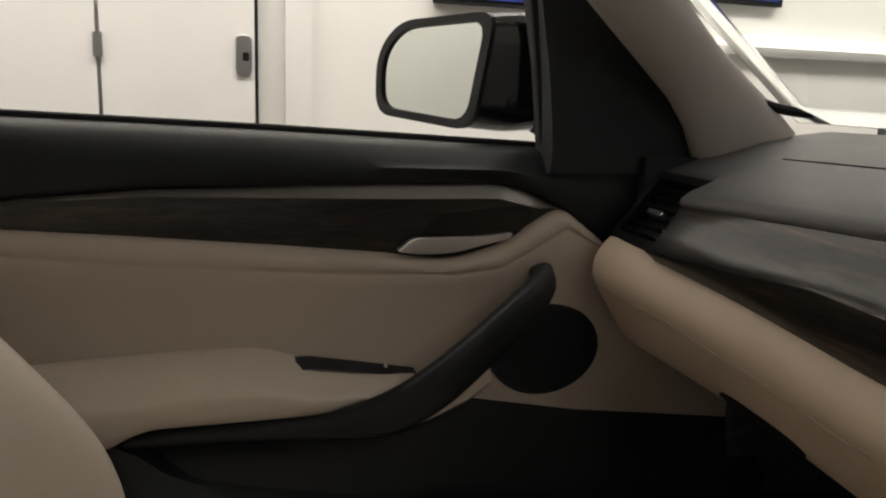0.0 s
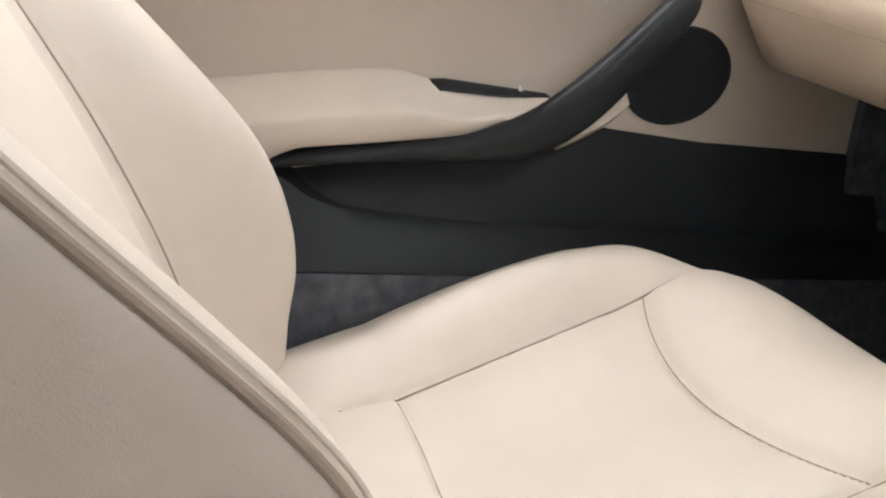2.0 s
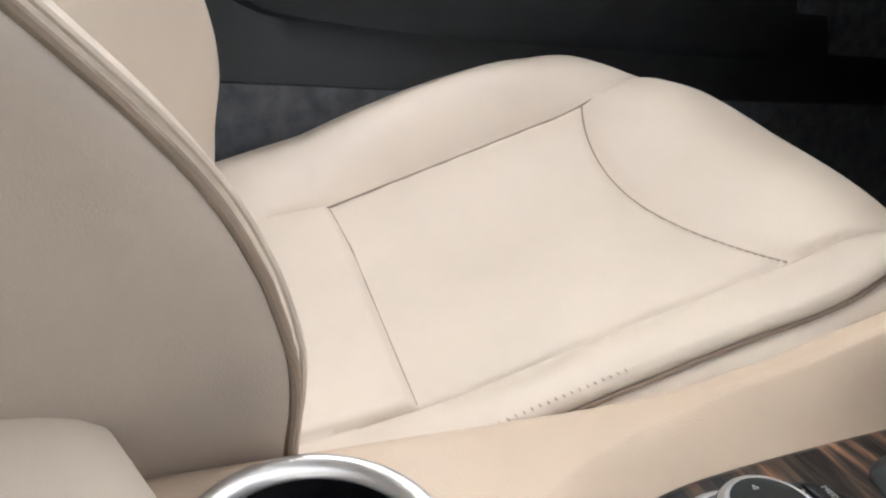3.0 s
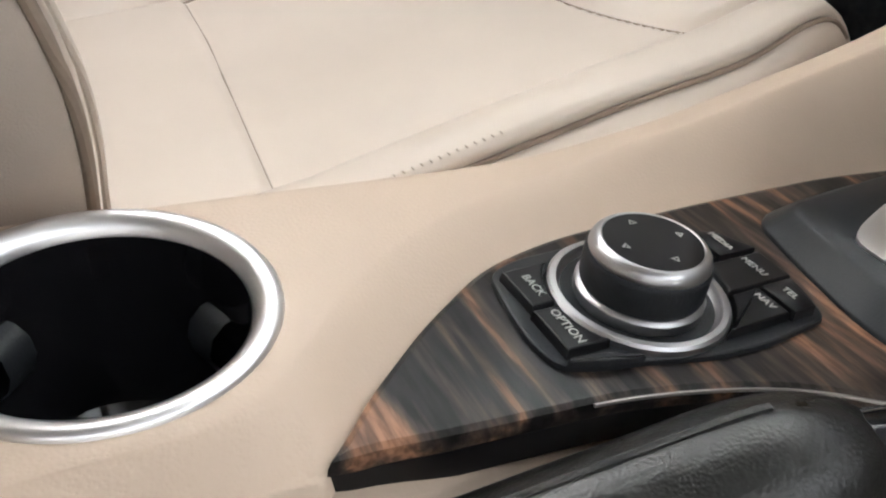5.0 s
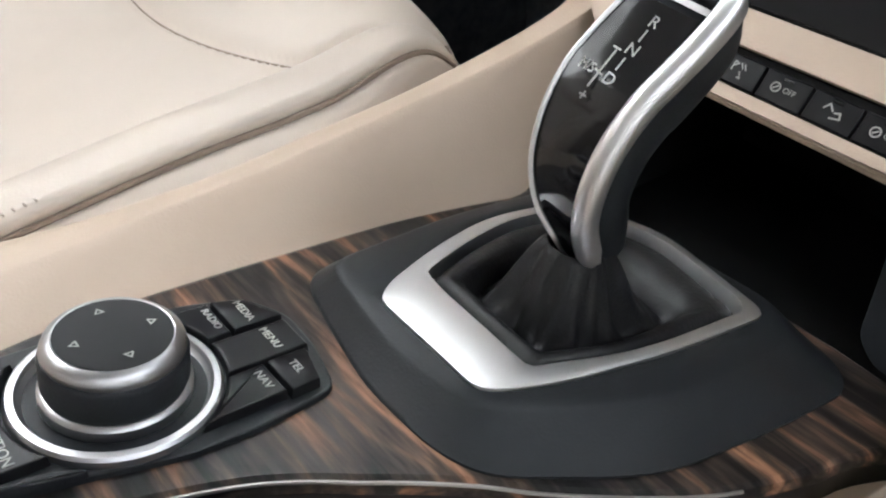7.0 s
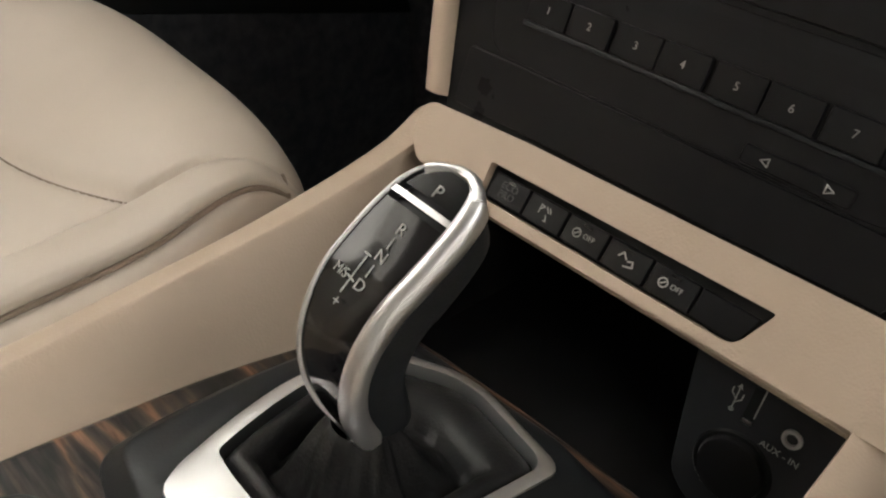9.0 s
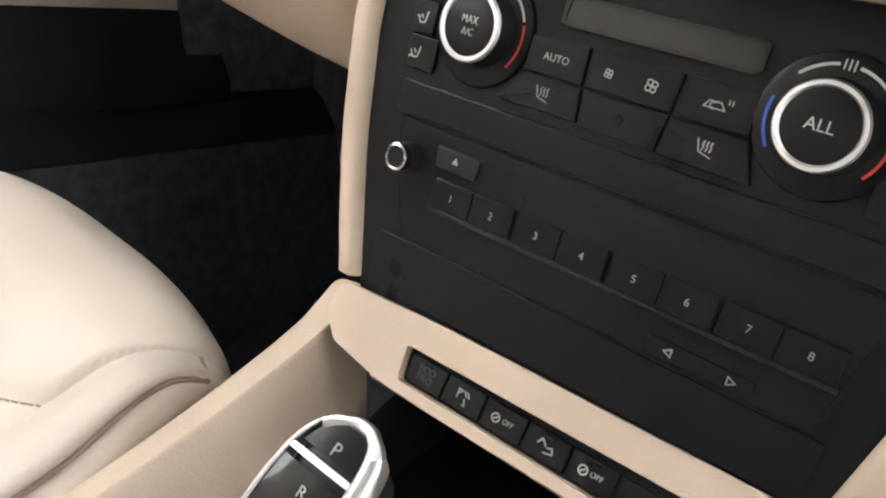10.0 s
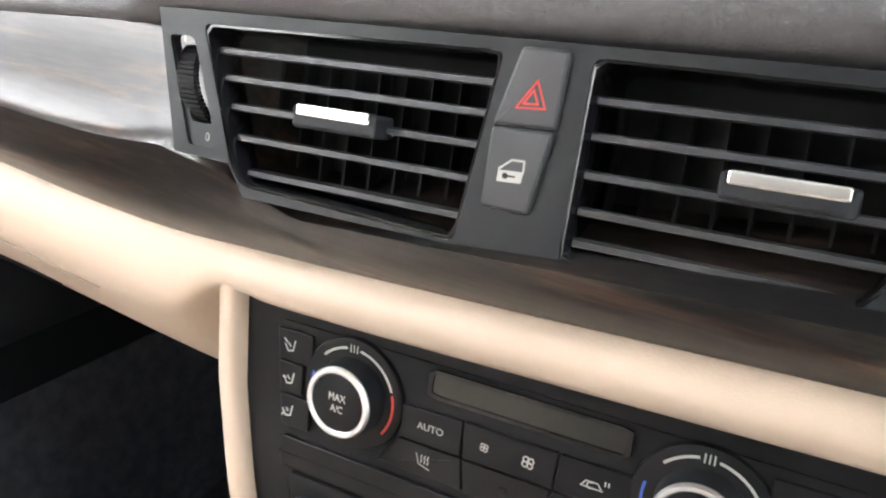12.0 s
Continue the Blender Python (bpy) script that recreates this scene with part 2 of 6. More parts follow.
def tube(path, r, n=8, closed=False, bm=None, up=(0, 0, 1), flat=1.0):
    """A round (or flattened) bar along a path; r: radius or one for each point."""
    p = [Vector(a) for a in path]
    k = len(p)
    rows = []
    for i in range(k):
        a, b = (p[i - 1], p[(i + 1) % k]) if closed else (p[max(i - 1, 0)], p[min(i + 1, k - 1)])
        t = (b - a).normalized()
        s = t.cross(Vector(up))
        s = s.normalized() if s.length > 1e-6 else t.orthogonal().normalized()
        w = s.cross(t)
        ri = r[i] if isinstance(r, (list, tuple)) else r
        rows.append([p[i] + s * (ri * math.cos(2 * math.pi * j / n)) + w * (ri * flat * math.sin(2 * math.pi * j / n)) for j in range(n)])
    return loft(rows, around=True, capped=not closed, bm=bm, ends=closed)


def lathe(profile, m, n=48, bm=None, sx=1.0, sy=1.0):
    """Turns (radius, height) round the third axis of m."""
    rows = []
    for j in range(n):
        c, s = math.cos(2 * math.pi * j / n), math.sin(2 * math.pi * j / n)
        rows.append([m @ Vector((max(r, 1e-5) * c * sx, max(r, 1e-5) * s * sy, h)) for r, h in profile])
    return loft(rows, ends=True, bm=bm)


def ring_plate(outer, inner, d0, d1, m, bm=None):
    """A plate with a hole: two outlines with the same count of points."""
    bm = bm or bmesh.new()
    k = len(outer)
    a = [[bm.verts.new(m @ Vector((*p, d))) for p in o] for o, d in ((outer, d0), (outer, d1), (inner, d1), (inner, d0))]
    for r0, r1 in zip(a, a[1:] + a[:1]):
        for i in range(k):
            bm.faces.new((r0[i], r0[(i + 1) % k], r1[(i + 1) % k], r1[i]))
    return bm


def resample(poly, n):
    """n points evenly along a closed outline, from its first point on."""
    p = [Vector(a) for a in poly] + [Vector(poly[0])]
    lens = [0.0]
    for a, b in zip(p, p[1:]):
        lens.append(lens[-1] + (b - a).length)
    out, i = [], 0
    for j in range(n):
        want = lens[-1] * j / n
        while lens[i + 1] < want:
            i += 1
        s = (want - lens[i]) / max(lens[i + 1] - lens[i], 1e-9)
        out.append(tuple(p[i].lerp(p[i + 1], s)))
    return out


def oval(cx, cy, rx, ry, n=40, a0=0.0, a1=2 * math.pi):
    return [(cx + rx * math.cos(a0 + (a1 - a0) * i / n), cy + ry * math.sin(a0 + (a1 - a0) * i / n)) for i in range(n)]


def arc(cx, cy, r, deg0, deg1, n=14):
    return [(cx + r * math.cos(radians(deg0 + (deg1 - deg0) * i / n)), cy + r * math.sin(radians(deg0 + (deg1 - deg0) * i / n))) for i in range(n + 1)]


def strokes(lines, w, m, d=0.0003, bm=None):
    """Printed lines: flat unbroken ribbons of width w, in the frame m."""
    bm = bm or bmesh.new()
    for line in lines:
        p = [Vector(a) for a in line]
        p = [a for i, a in enumerate(p) if i == 0 or (a - p[i - 1]).length > 1e-7]
        rail = []
        for i, a in enumerate(p):
            t0 = (a - p[i - 1]).normalized() if i else (p[1] - a).normalized()
            t1 = (p[i + 1] - a).normalized() if i + 1 < len(p) else t0
            t = t0 + t1
            t = t.normalized() if t.length > 0.2 else t0
            k = min(1 / max(t.dot(t1), 0.4), 2.0)
            s = Vector((-t.y, t.x)) * (w / 2 * k)
            e = t * (w * 0.3) * (-1 if i == 0 else 1 if i + 1 == len(p) else 0)
            rail.append([bm.verts.new(m @ Vector((*(a + e - s), d))), bm.verts.new(m @ Vector((*(a + e + s), d)))])
        for (a, b), (c, f) in zip(rail, rail[1:]):
            bm.faces.new((a, c, f, b))
    return bm


def fills(polys, m, d=0.0003):
    bm = bmesh.new()
    for poly in polys:
        bm.faces.new([bm.verts.new(m @ Vector((*c, d))) for c in poly])
    return bm


def text(words, size, m, parent, material=None, name="lettering", wide=1.0):
    """Printed words centred on the frame's origin; size is the height of the capitals."""
    c = bpy.data.curves.new(name, "FONT")
    c.body, c.size, c.align_x, c.align_y, c.extrude, c.resolution_u = words, size / 0.70, "CENTER", "CENTER", 0.00012, 3
    tmp = bpy.data.objects.new(name, c)
    scene.collection.objects.link(tmp)
    bpy.context.view_layer.update()
    me = bpy.data.meshes.new_from_object(tmp.evaluated_get(bpy.context.evaluated_depsgraph_get()))
    bpy.data.objects.remove(tmp)
    bpy.data.curves.remove(c)
    me.transform(m @ Matrix.Diagonal((wide, 1, 1, 1)))
    me.materials.clear()
    me.materials.append(material or M_WHITE)
    ob = new(name, me)
    ob.parent = parent
    if parent.type == "EMPTY":
        ob.matrix_parent_inverse = Matrix.Translation(-Vector(parent.location))
    return ob


def lerp_table(rows, x):
    """Smooth look-up in (x, value) pairs."""
    if x <= rows[0][0]:
        return rows[0][1]
    for (a, va), (b, vb) in zip(rows, rows[1:]):
        if x <= b:
            t = (x - a) / (b - a)
            return va + (vb - va) * t
    return rows[-1][1]


def smooth(a, b, x):
    t = min(max((x - a) / (b - a), 0.0), 1.0)
    return t * t * (3 - 2 * t)


def steps(a, b, n):
    return [a + (b - a) * i / n for i in range(n + 1)]


# the dashboard's panels lie in a frame turned a little about the car's length
PANEL = Matrix.Translation((0.49, 0.02, 0.48)) @ Matrix.Rotation(radians(-3.0), 4, "X") @ Matrix.Translation((-0.49, -0.02, -0.48))


# ---- the garage ----
def slab(x0, y0, z0, x1, y1, z1, bm=None):
    bm = bm or bmesh.new()
    v = [bm.verts.new((x, y, z)) for x in (x0, x1) for y in (y0, y1) for z in (z0, z1)]
    for f in ((0, 1, 3, 2), (4, 6, 7, 5), (0, 4, 5, 1), (2, 3, 7, 6), (0, 2, 6, 4), (1, 5, 7, 3)):
        bm.faces.new([v[i] for i in f])
    return bm


GROUND = -0.36
single("floor", slab(-4, -3.2, GROUND - 0.1, 9, 2.6, GROUND), M_CONCRETE, "grey concrete garage floor under the car", "floor", "structure")
single("ceiling", slab(-4, -3.2, 2.5, 9, 2.6, 2.6), M_WALL, "plain white garage ceiling", "ceiling", "structure")
single("wall_north", slab(-4, 2.2, GROUND, 9, 2.35, 2.5), M_WALL, "white painted garage wall beside the car", "wall", "structure")
single("wall_south", slab(-4, -3.2, GROUND, 9, -3.05, 2.5), M_WALL, "white painted garage wall", "wall", "structure")
single("wall_east", slab(8.85, -3.05, GROUND, 9, 2.2, 2.5), M_WALL, "white painted garage wall before the car", "wall", "structure")
single("wall_west", slab(-4, -3.05, GROUND, -3.85, 2.2, 2.5), M_WALL, "white painted garage wall behind the car", "wall", "structure")

door = thing("door_1", "white painted double steel garage door, closed, with a steel lever handle", "door", (0.1, 2.19, GROUND), kind="structure")
part("door_leaf", slab(0.098, 2.16, GROUND + 0.01, 0.476, 2.197, 1.75), M_WDOOR, door)
part("door_leaf", slab(-0.60, 2.16, GROUND + 0.01, 0.088, 2.197, 1.75), M_WDOOR, door)
part("door_gap", slab(0.476, 2.165, GROUND + 0.01, 0.486, 2.197, 1.76), M_RUBBER, door, "dark gap beside the leaf")
part("door_gap", slab(0.088, 2.175, GROUND + 0.01, 0.098, 2.197, 1.75), M_STEEL, door, "grey gap between the two leaves")
for y in (0.30, 0.83, 1.3):
    part("hinge", slab(0.082, 2.148, y, 0.104, 2.162, y + 0.06), M_STEEL, door, "steel hinge")
HF = axes((0.448, 2.158, 0.845), (1, 0, 0), (0, 0, 1))
plate = part("handle_plate", prism(rpoly(box2(-0.021, -0.052, 0.021, 0.056), 0.018), 0, 0.008, HF, 0.003), M_STEEL, door, "rounded steel handle plate")
part("keyhole", prism(rpoly(box2(-0.004, -0.012, 0.012, 0.010), 0.004), 0.008, 0.012, HF), M_RUBBER, plate)
single("wall_trim", slab(0.56, 2.18, GROUND, 0.632, 2.2, 2.5), M_WDOOR, "white upright trim strip on the garage wall", "trim", "structure")

sign = thing("sign_board", "blue sign board with a thin frame on the white wall", "sign", (1.6, 2.19, 1.1))
part("frame", slab(0.98, 2.17, 1.015, 1.48, 2.198, 1.45), M_RUBBER, sign, "dark frame")
part("face", slab(0.995, 2.165, 1.03, 1.465, 2.172, 1.435), M_SIGN, sign, "blue face")
notice = thing("sign_board", "wide blue sign board hung higher on the white wall", "sign", (1.85, 2.19, 1.2))
part("frame", slab(1.50, 2.17, 1.075, 2.18, 2.198, 1.50), M_RUBBER, notice, "dark frame")
part("face", slab(1.515, 2.165, 1.09, 2.165, 2.172, 1.485), M_SIGN, notice, "blue face")
lampf = thing("tube_lamp", "long white fluorescent tube lamp fixed to the wall", "lamp", (2.7, 2.19, 0.95))
part("housing", slab(1.95, 2.165, 0.915, 3.55, 2.199, 0.945), M_WDOOR, lampf)
part("tube", tube([(1.97, 2.15, 0.962), (3.53, 2.15, 0.962)], 0.016, 12), M_TUBE, lampf, "glowing tube")

# ---- the car's shell ----
shell = thing("car", "dark blue car seen from inside, with pale headliner and windscreen", "car", (0, 0, GROUND))
part("floor_pan", slab(-0.9, -0.72, -0.05, 1.25, 0.72, 0.0), M_CARPET, shell, "black carpeted floor")
part("carpet_tunnel", slab(-0.2, -0.14, 0.0, 0.78, 0.165, 0.24), M_CARPET, shell, "black carpet over the tunnel")
part("firewall", slab(1.10, -0.72, 0.0, 1.2, 0.72, 0.79), M_CARPET, shell, "black carpeted front wall")
part("roof", loft([[(x, y, 1.26 - 0.05 * (y / 0.6) ** 2 - 0.05 * ((x + 0.4) / 0.9) ** 2) for y in steps(-0.58, 0.58, 12)] for x in steps(-1.4, 0.42, 10)]), M_ROOF, shell, "pale cloth headliner")
part("rear_wall", slab(-1.0, -0.72, 0.0, -0.9, 0.72, 0.75), M_BLACK, shell)
part("pillar_b", slab(-0.42, 0.70, -0.05, -0.28, 0.78, 1.22), M_PILLAR, shell, "pale pillar trim")
part("pillar_b", slab(-0.42, -0.78, -0.05, -0.28, -0.70, 1.22), M_PILLAR, shell, "pale pillar trim")


def pillar(side):
    rows = []
    for t in steps(0, 1, 18):
        x, z, y = 0.888 - 0.62 * t, 0.772 + 0.47 * t, side * (0.703 - 0.14 * t)
        w = 0.046 + 0.035 * (1 - smooth(0, 0.16, t))
        ring = []
        for a in steps(0, 2 * math.pi, 19)[:-1]:
            c, s = math.cos(a), math.sin(a)
            lo = 1 - smooth(0, 0.16, t)
            ring.append((x + w * c * (0.72 if c < 0 else 0.42 + 0.30 * lo), y + side * 0.030 * s, z + w * c * 0.64 * (1 - 0.75 * lo * (c > 0))))
        rows.append(ring)
    return loft(rows, around=True, capped=True)


part("pillar_a", pillar(1), M_PILLAR, shell, "grey-beige cloth pillar trim")
part("pillar_a", pillar(-1), M_PILLAR, shell, "grey-beige cloth pillar trim")
wind = part("windscreen", loft([[(1.12 - 0.70 * t - 0.17 * (y / 0.7) ** 2, y * (1 - 0.17 * t), 0.80 + 0.46 * t) for y in steps(-0.70, 0.70, 60)] for t in steps(0, 1, 24)]), M_GLASS, shell, "clear windscreen")
wind.modifiers.new("thick", "SOLIDIFY").thickness = 0.004
wind.visible_shadow = False
part("screen_seal", tube(spline([(0.56, 0.645, 1.035), (0.702, 0.68, 0.923), (0.744, 0.68, 0.896), (0.788, 0.68, 0.867), (0.836, 0.68, 0.836), (0.880, 0.68, 0.818), (0.950, 0.68, 0.808), (1.07, 0.67, 0.804)], 8), 0.006, 8), M_RUBBER, shell, "black windscreen seal")

part("kick_panel", slab(0.900, 0.690, 0.0, 1.2, 0.742, 0.62), M_CARPET, shell, "black carpeted footwell side")
part("outer_skin", slab(-0.45, 0.742, -0.15, 1.2, 0.80, 0.75), M_PAINT, shell, "dark blue outer skin")
part("driver_sill", slab(-0.45, -0.74, -0.1, 1.2, -0.66, 0.06), M_BLACK, shell)
part("driver_kick_panel", slab(0.62, -0.73, 0.0, 1.2, -0.69, 0.76), M_CARPET, shell)
# door sill and lower body beside the seat
S_TOP = [(-0.3, 0.50), (0.15, 0.49), (0.183, 0.475), (0.222, 0.440), (0.267, 0.424), (0.451, 0.385), (1.1, 0.28)]
S_LOW = [(-0.3, 0.46), (0.19, 0.399), (0.453, 0.353), (1.1, 0.25)]
part("sill", loft([[(x, y, z) for y, z in ((0.742, lerp_table(S_TOP, x) + 0.05), (0.70, lerp_table(S_TOP, x) + 0.01), (0.672, lerp_table(S_TOP, x)), (0.655, lerp_table(S_LOW, x) + 0.35 * (lerp_table(S_TOP, x) - lerp_table(S_LOW, x))), (0.646, lerp_table(S_LOW, x)), (0.640, lerp_table(S_LOW, x) - 0.012), (0.646, lerp_table(S_LOW, x) - 0.02))] for x in steps(-0.3, 1.1, 60)]), M_GREYBLACK, shell, "charcoal plastic sill cover")
part("sill_carpet", loft([[(x, y, z) for y, z in ((0.66, lerp_table(S_LOW, x) - 0.006), (0.640, lerp_table(S_LOW, x) - 0.014), (0.61, 0.12), (0.60, -0.02))] for x in steps(-0.3, 1.1, 30)]), M_CARPET, shell, "black carpet below the sill")

# ---- passenger door ----
pdoor = thing("passenger_door", "beige and black passenger door, closed, with dark veneer and a speaker", "car door", (0.3, 0.72, 0.1))
T_TOP = [(-0.4, 0.715), (-0.1, 0.702), (0.028, 0.691), (0.172, 0.678), (0.329, 0.663), (0.442, 0.651), (0.480, 0.645), (0.504, 0.643), (0.53, 0.645), (0.569, 0.655), (0.606, 0.676), (0.632, 0.691), (0.643, 0.694), (0.655, 0.690), (0.690, 0.664), (0.72, 0.64), (0.95, 0.60)]
T_SEAM = [(-0.4, 0.69), (0.041, 0.667), (0.222, 0.646), (0.391, 0.632), (0.518, 0.625), (0.572, 0.630), (0.612, 0.650), (0.650, 0.672), (0.69, 0.650), (0.72, 0.62), (0.95, 0.58)]
T_LOW = [(-0.4, 0.47), (0.44, 0.47), (0.50, 0.487), (0.525, 0.487), (0.676, 0.455), (0.882, 0.423), (0.95, 0.41)]


def door_row(x):
    zt, zs, zl = lerp_table(T_TOP, x), lerp_table(T_SEAM, x), lerp_table(T_LOW, x)
    h = zt - zs
    f = smooth(0.58, 0.66, x)
    pts = [(0.745, zt - 0.002), (0.716, zt), (0.706, zt - 0.12 * h), (0.7005, zt - 0.40 * h), (0.7000, zt - 0.75 * h), (0.7015, zs + 0.0035), (0.7035, zs + 0.0008), (0.7035, zs - 0.0008), (0.7025, zs - 0.004)]
    for s in steps(0.06, 1, 10):
        z = zs - 0.004 + (zl - zs) * s
        pts.append((0.703 + 0.010 * math.sin(math.pi * min(s * 1.15, 1)) * (1 - f), z))
    pts.append((0.73, zl))
    return [(x, y, z) for y, z in pts]


part("door_card", loft([door_row(x) for x in steps(-0.4, 0.45, 50) + steps(0.455, 0.95, 80)]), M_DOOR, pdoor, "beige vinyl door card with a stitched seam", sharp=60)
st = bmesh.new()
for i in range(150):
    x = -0.05 + i * 0.0048
    if x < 0.655:
        for dz in (0.0052,):
            z, z2 = lerp_table(T_SEAM, x) + dz, lerp_table(T_SEAM, x + 0.0028) + dz
            tube([(x, 0.7015, z), (x + 0.0028, 0.7015, z2)], 0.0005, 5, bm=st)
tagged(part("stitching", st, M_THREAD, pdoor, "row of beige stitches"), kind="stuff")

# waist cap along the window, in black
def waist_row(x):
    zt = lerp_table([(-0.4, 0.80), (0.084, 0.784), (0.327, 0.774), (0.635, 0.758), (0.80, 0.75)], x)
    zb = lerp_table([(-0.4, 0.715), (0.05, 0.705), (0.089, 0.714), (0.20, 0.722), (0.452, 0.7245), (0.568, 0.7235), (0.60, 0.716), (0.63, 0.703), (0.66, 0.685), (0.70, 0.66), (0.80, 0.62)], x)
    return [(x, y, z) for y, z in ((0.775, zt - 0.03), (0.775, zt - 0.004), (0.768, zt), (0.74, zt - 0.001), (0.727, zt - 0.006), (0.717, zt - 0.02), (0.709, zt - 0.6 * (zt - zb)), (0.711, zb + 0.006), (0.716, zb), (0.74, zb))]


part("waist_cap", loft([waist_row(x) for x in steps(-0.4, 0.80, 80)]), M_GREYBLACK, pdoor, "black soft cap under the window", sharp=60)
part("window_seal", tube([(-0.4, 0.772, 0.801), (0.084, 0.772, 0.785), (0.327, 0.772, 0.775), (0.635, 0.772, 0.759)], 0.005, 8), M_RUBBER, pdoor)


def veneer_row(x):
    zt = lerp_table([(-0.4, 0.715), (0.06, 0.706), (0.089, 0.7135), (0.20, 0.7215), (0.452, 0.724), (0.568, 0.723), (0.60, 0.7155), (0.63, 0.702), (0.655, 0.688)], x)
    zb = min(lerp_table(T_TOP, x) + 0.0, zt)
    h = zt - zb
    zm = zt - min(lerp_table([(0.05, 0.001), (0.12, 0.004), (0.30, 0.010), (0.45, 0.0155), (0.60, 0.0165), (0.655, 0.004)], x), 0.5 * h)
    # pale strip paints the reflection along the veneer's upper bevel
    sheen = [(0.7235, zt - 0.0005), (0.7205, zt - 0.06 * (zt - zm)), (0.7165, zt - 0.4 * (zt - zm)), (0.7108, zm + 0.0006), (0.7112, zm)]
    veneer = [(0.7145, zm), (0.7130, zm - 0.0006), (0.7130, zm - 0.3 * (zm - zb)), (0.7140, zb + 0.2 * h), (0.716, zb - 0.004)]
    return [[(x, y, z) for y, z in rows] for rows in (sheen, veneer)]


part("veneer_strip", loft([veneer_row(x)[1] for x in steps(-0.4, 0.655, 100)]), M_WOODX, pdoor, "gloss veneer strip, its weak light put into a dark tone", sharp=30)
part("accent_strip", loft([veneer_row(x)[0] for x in steps(0.05, 0.652, 70)]), M_SHEEN, pdoor, "satin grey strip, reflection painted on the veneer's upper bevel", sharp=40)

# inner handle in its dish
dish = [(0.487, 0.684), (0.505, 0.694), (0.60, 0.6985), (0.612, 0.690), (0.60, 0.672), (0.585, 0.662), (0.53, 0.653), (0.48, 0.656)]
DF = axes((0, 0.7125, 0), (1, 0, 0), (0, 0, 1))
rel = part("door_release", prism(rpoly(dish, 0.008), 0, 0.0010, DF, 0.0005), M_GLOSS, pdoor, "black dish behind the release handle")
hp = [Vector(p) for p in resample(rpoly([(0.450, 0.6545), (0.467, 0.669), (0.512, 0.6675), (0.55, 0.6665), (0.586, 0.670), (0.583, 0.6635), (0.553, 0.658), (0.514, 0.650), (0.475, 0.650)], [0.004, 0.006, 0.02, 0.02, 0.002, 0.003, 0.02, 0.012, 0.012], 5), 70)]
hb = bmesh.new()
lay = [(0.0, 1.0), (0.0055, 1.0), (0.0068, 0.97), (0.0072, 0.90)]
rows = []
for d, s in lay:
    rows.append([(0.525 + (p.x - 0.525) * (0.4 + 0.6 * s) if s < 1 else p.x, 0.7115 - d - 0.005 * smooth(0.59, 0.46, p.x) + 0.012 * (p.y - 0.66), 0.660 + (p.y - 0.660) * s) for p in hp])
loft(rows, around=True, capped=True, bm=hb)
part("release_handle", hb, M_SILVER, rel, "satin silver release handle")

# armrest
ARM_TOP = [(-0.4, 0.548), (0.05, 0.553), (0.141, 0.557), (0.229, 0.559), (0.30, 0.557), (0.322, 0.553), (0.354, 0.5415), (0.384, 0.5345), (0.43, 0.527), (0.475, 0.520)]
ARM_LOW = [(-0.4, 0.475), (0.12, 0.478), (0.165, 0.484), (0.185, 0.494), (0.205, 0.499), (0.30, 0.497), (0.379, 0.496), (0.405, 0.501), (0.425, 0.508), (0.445, 0.514), (0.475, 0.516)]


def arm_row(x):
    a, b = lerp_table(ARM_TOP, x), lerp_table(ARM_LOW, x)
    e = 0.655 + 0.012 * smooth(0.36, 0.445, x)
    f = a - 0.030 + 0.012 * smooth(0.30, 0.42, x)
    f = max(f, b + 0.004)
    return [(x, y, z) for y, z in ((0.715, a), (0.700, a - 0.001), (0.684, a - 0.40 * (a - f)), (e + 0.006, f + 0.16 * (a - f)), (e + 0.0015, f + 0.0015), (e - 0.0005, f - 0.0025), (e + 0.0015, f + 0.5 * (b - f)), (e + 0.0045, b + 0.003), (e + 0.009, b), (0.715, b - 0.004))]


part("armrest", loft([arm_row(x) for x in steps(-0.35, 0.472, 116)], capped=True), M_SEAT, pdoor, "padded beige door armrest", sharp=70)
part("armrest_tray", loft([[(x, y, z) for y, z in ((0.708, 0.5445 - 0.20 * max(x - 0.36, 0) - 0.0), (0.699, 0.5435 - 0.20 * max(x - 0.36, 0)), (0.690, 0.536 - 0.16 * max(x - 0.36, 0)))] for x in steps(0.335, 0.475, 16)]), M_BLACK, pdoor, "narrow black tray edge")
part("lock_pin", lathe([(0.0001, 0.006), (0.002, 0.005), (0.0025, 0.0)], pose(0.441, 0.697, 0.529), 12), M_SILVER, pdoor, "small bright screw cap")

# pull handle, sweeping up from under the armrest
PULL = [((0.18, 0.676, 0.486), 0.005), ((0.22, 0.670, 0.488), 0.007), ((0.30, 0.666, 0.487), 0.009), ((0.37, 0.658, 0.487), 0.013), ((0.43, 0.649, 0.497), 0.0215), ((0.475, 0.643, 0.521), 0.0235), ((0.52, 0.642, 0.556), 0.0215), ((0.56, 0.646, 0.588), 0.020), ((0.59, 0.655, 0.610), 0.0175), ((0.606, 0.668, 0.621), 0.0145), ((0.616, 0.692, 0.626), 0.012)]
pc = spline([p for p, _ in PULL], 6)
pw = [a[0] for a in spline([(w, 0, 0) for _, w in PULL], 6)]
rows = []
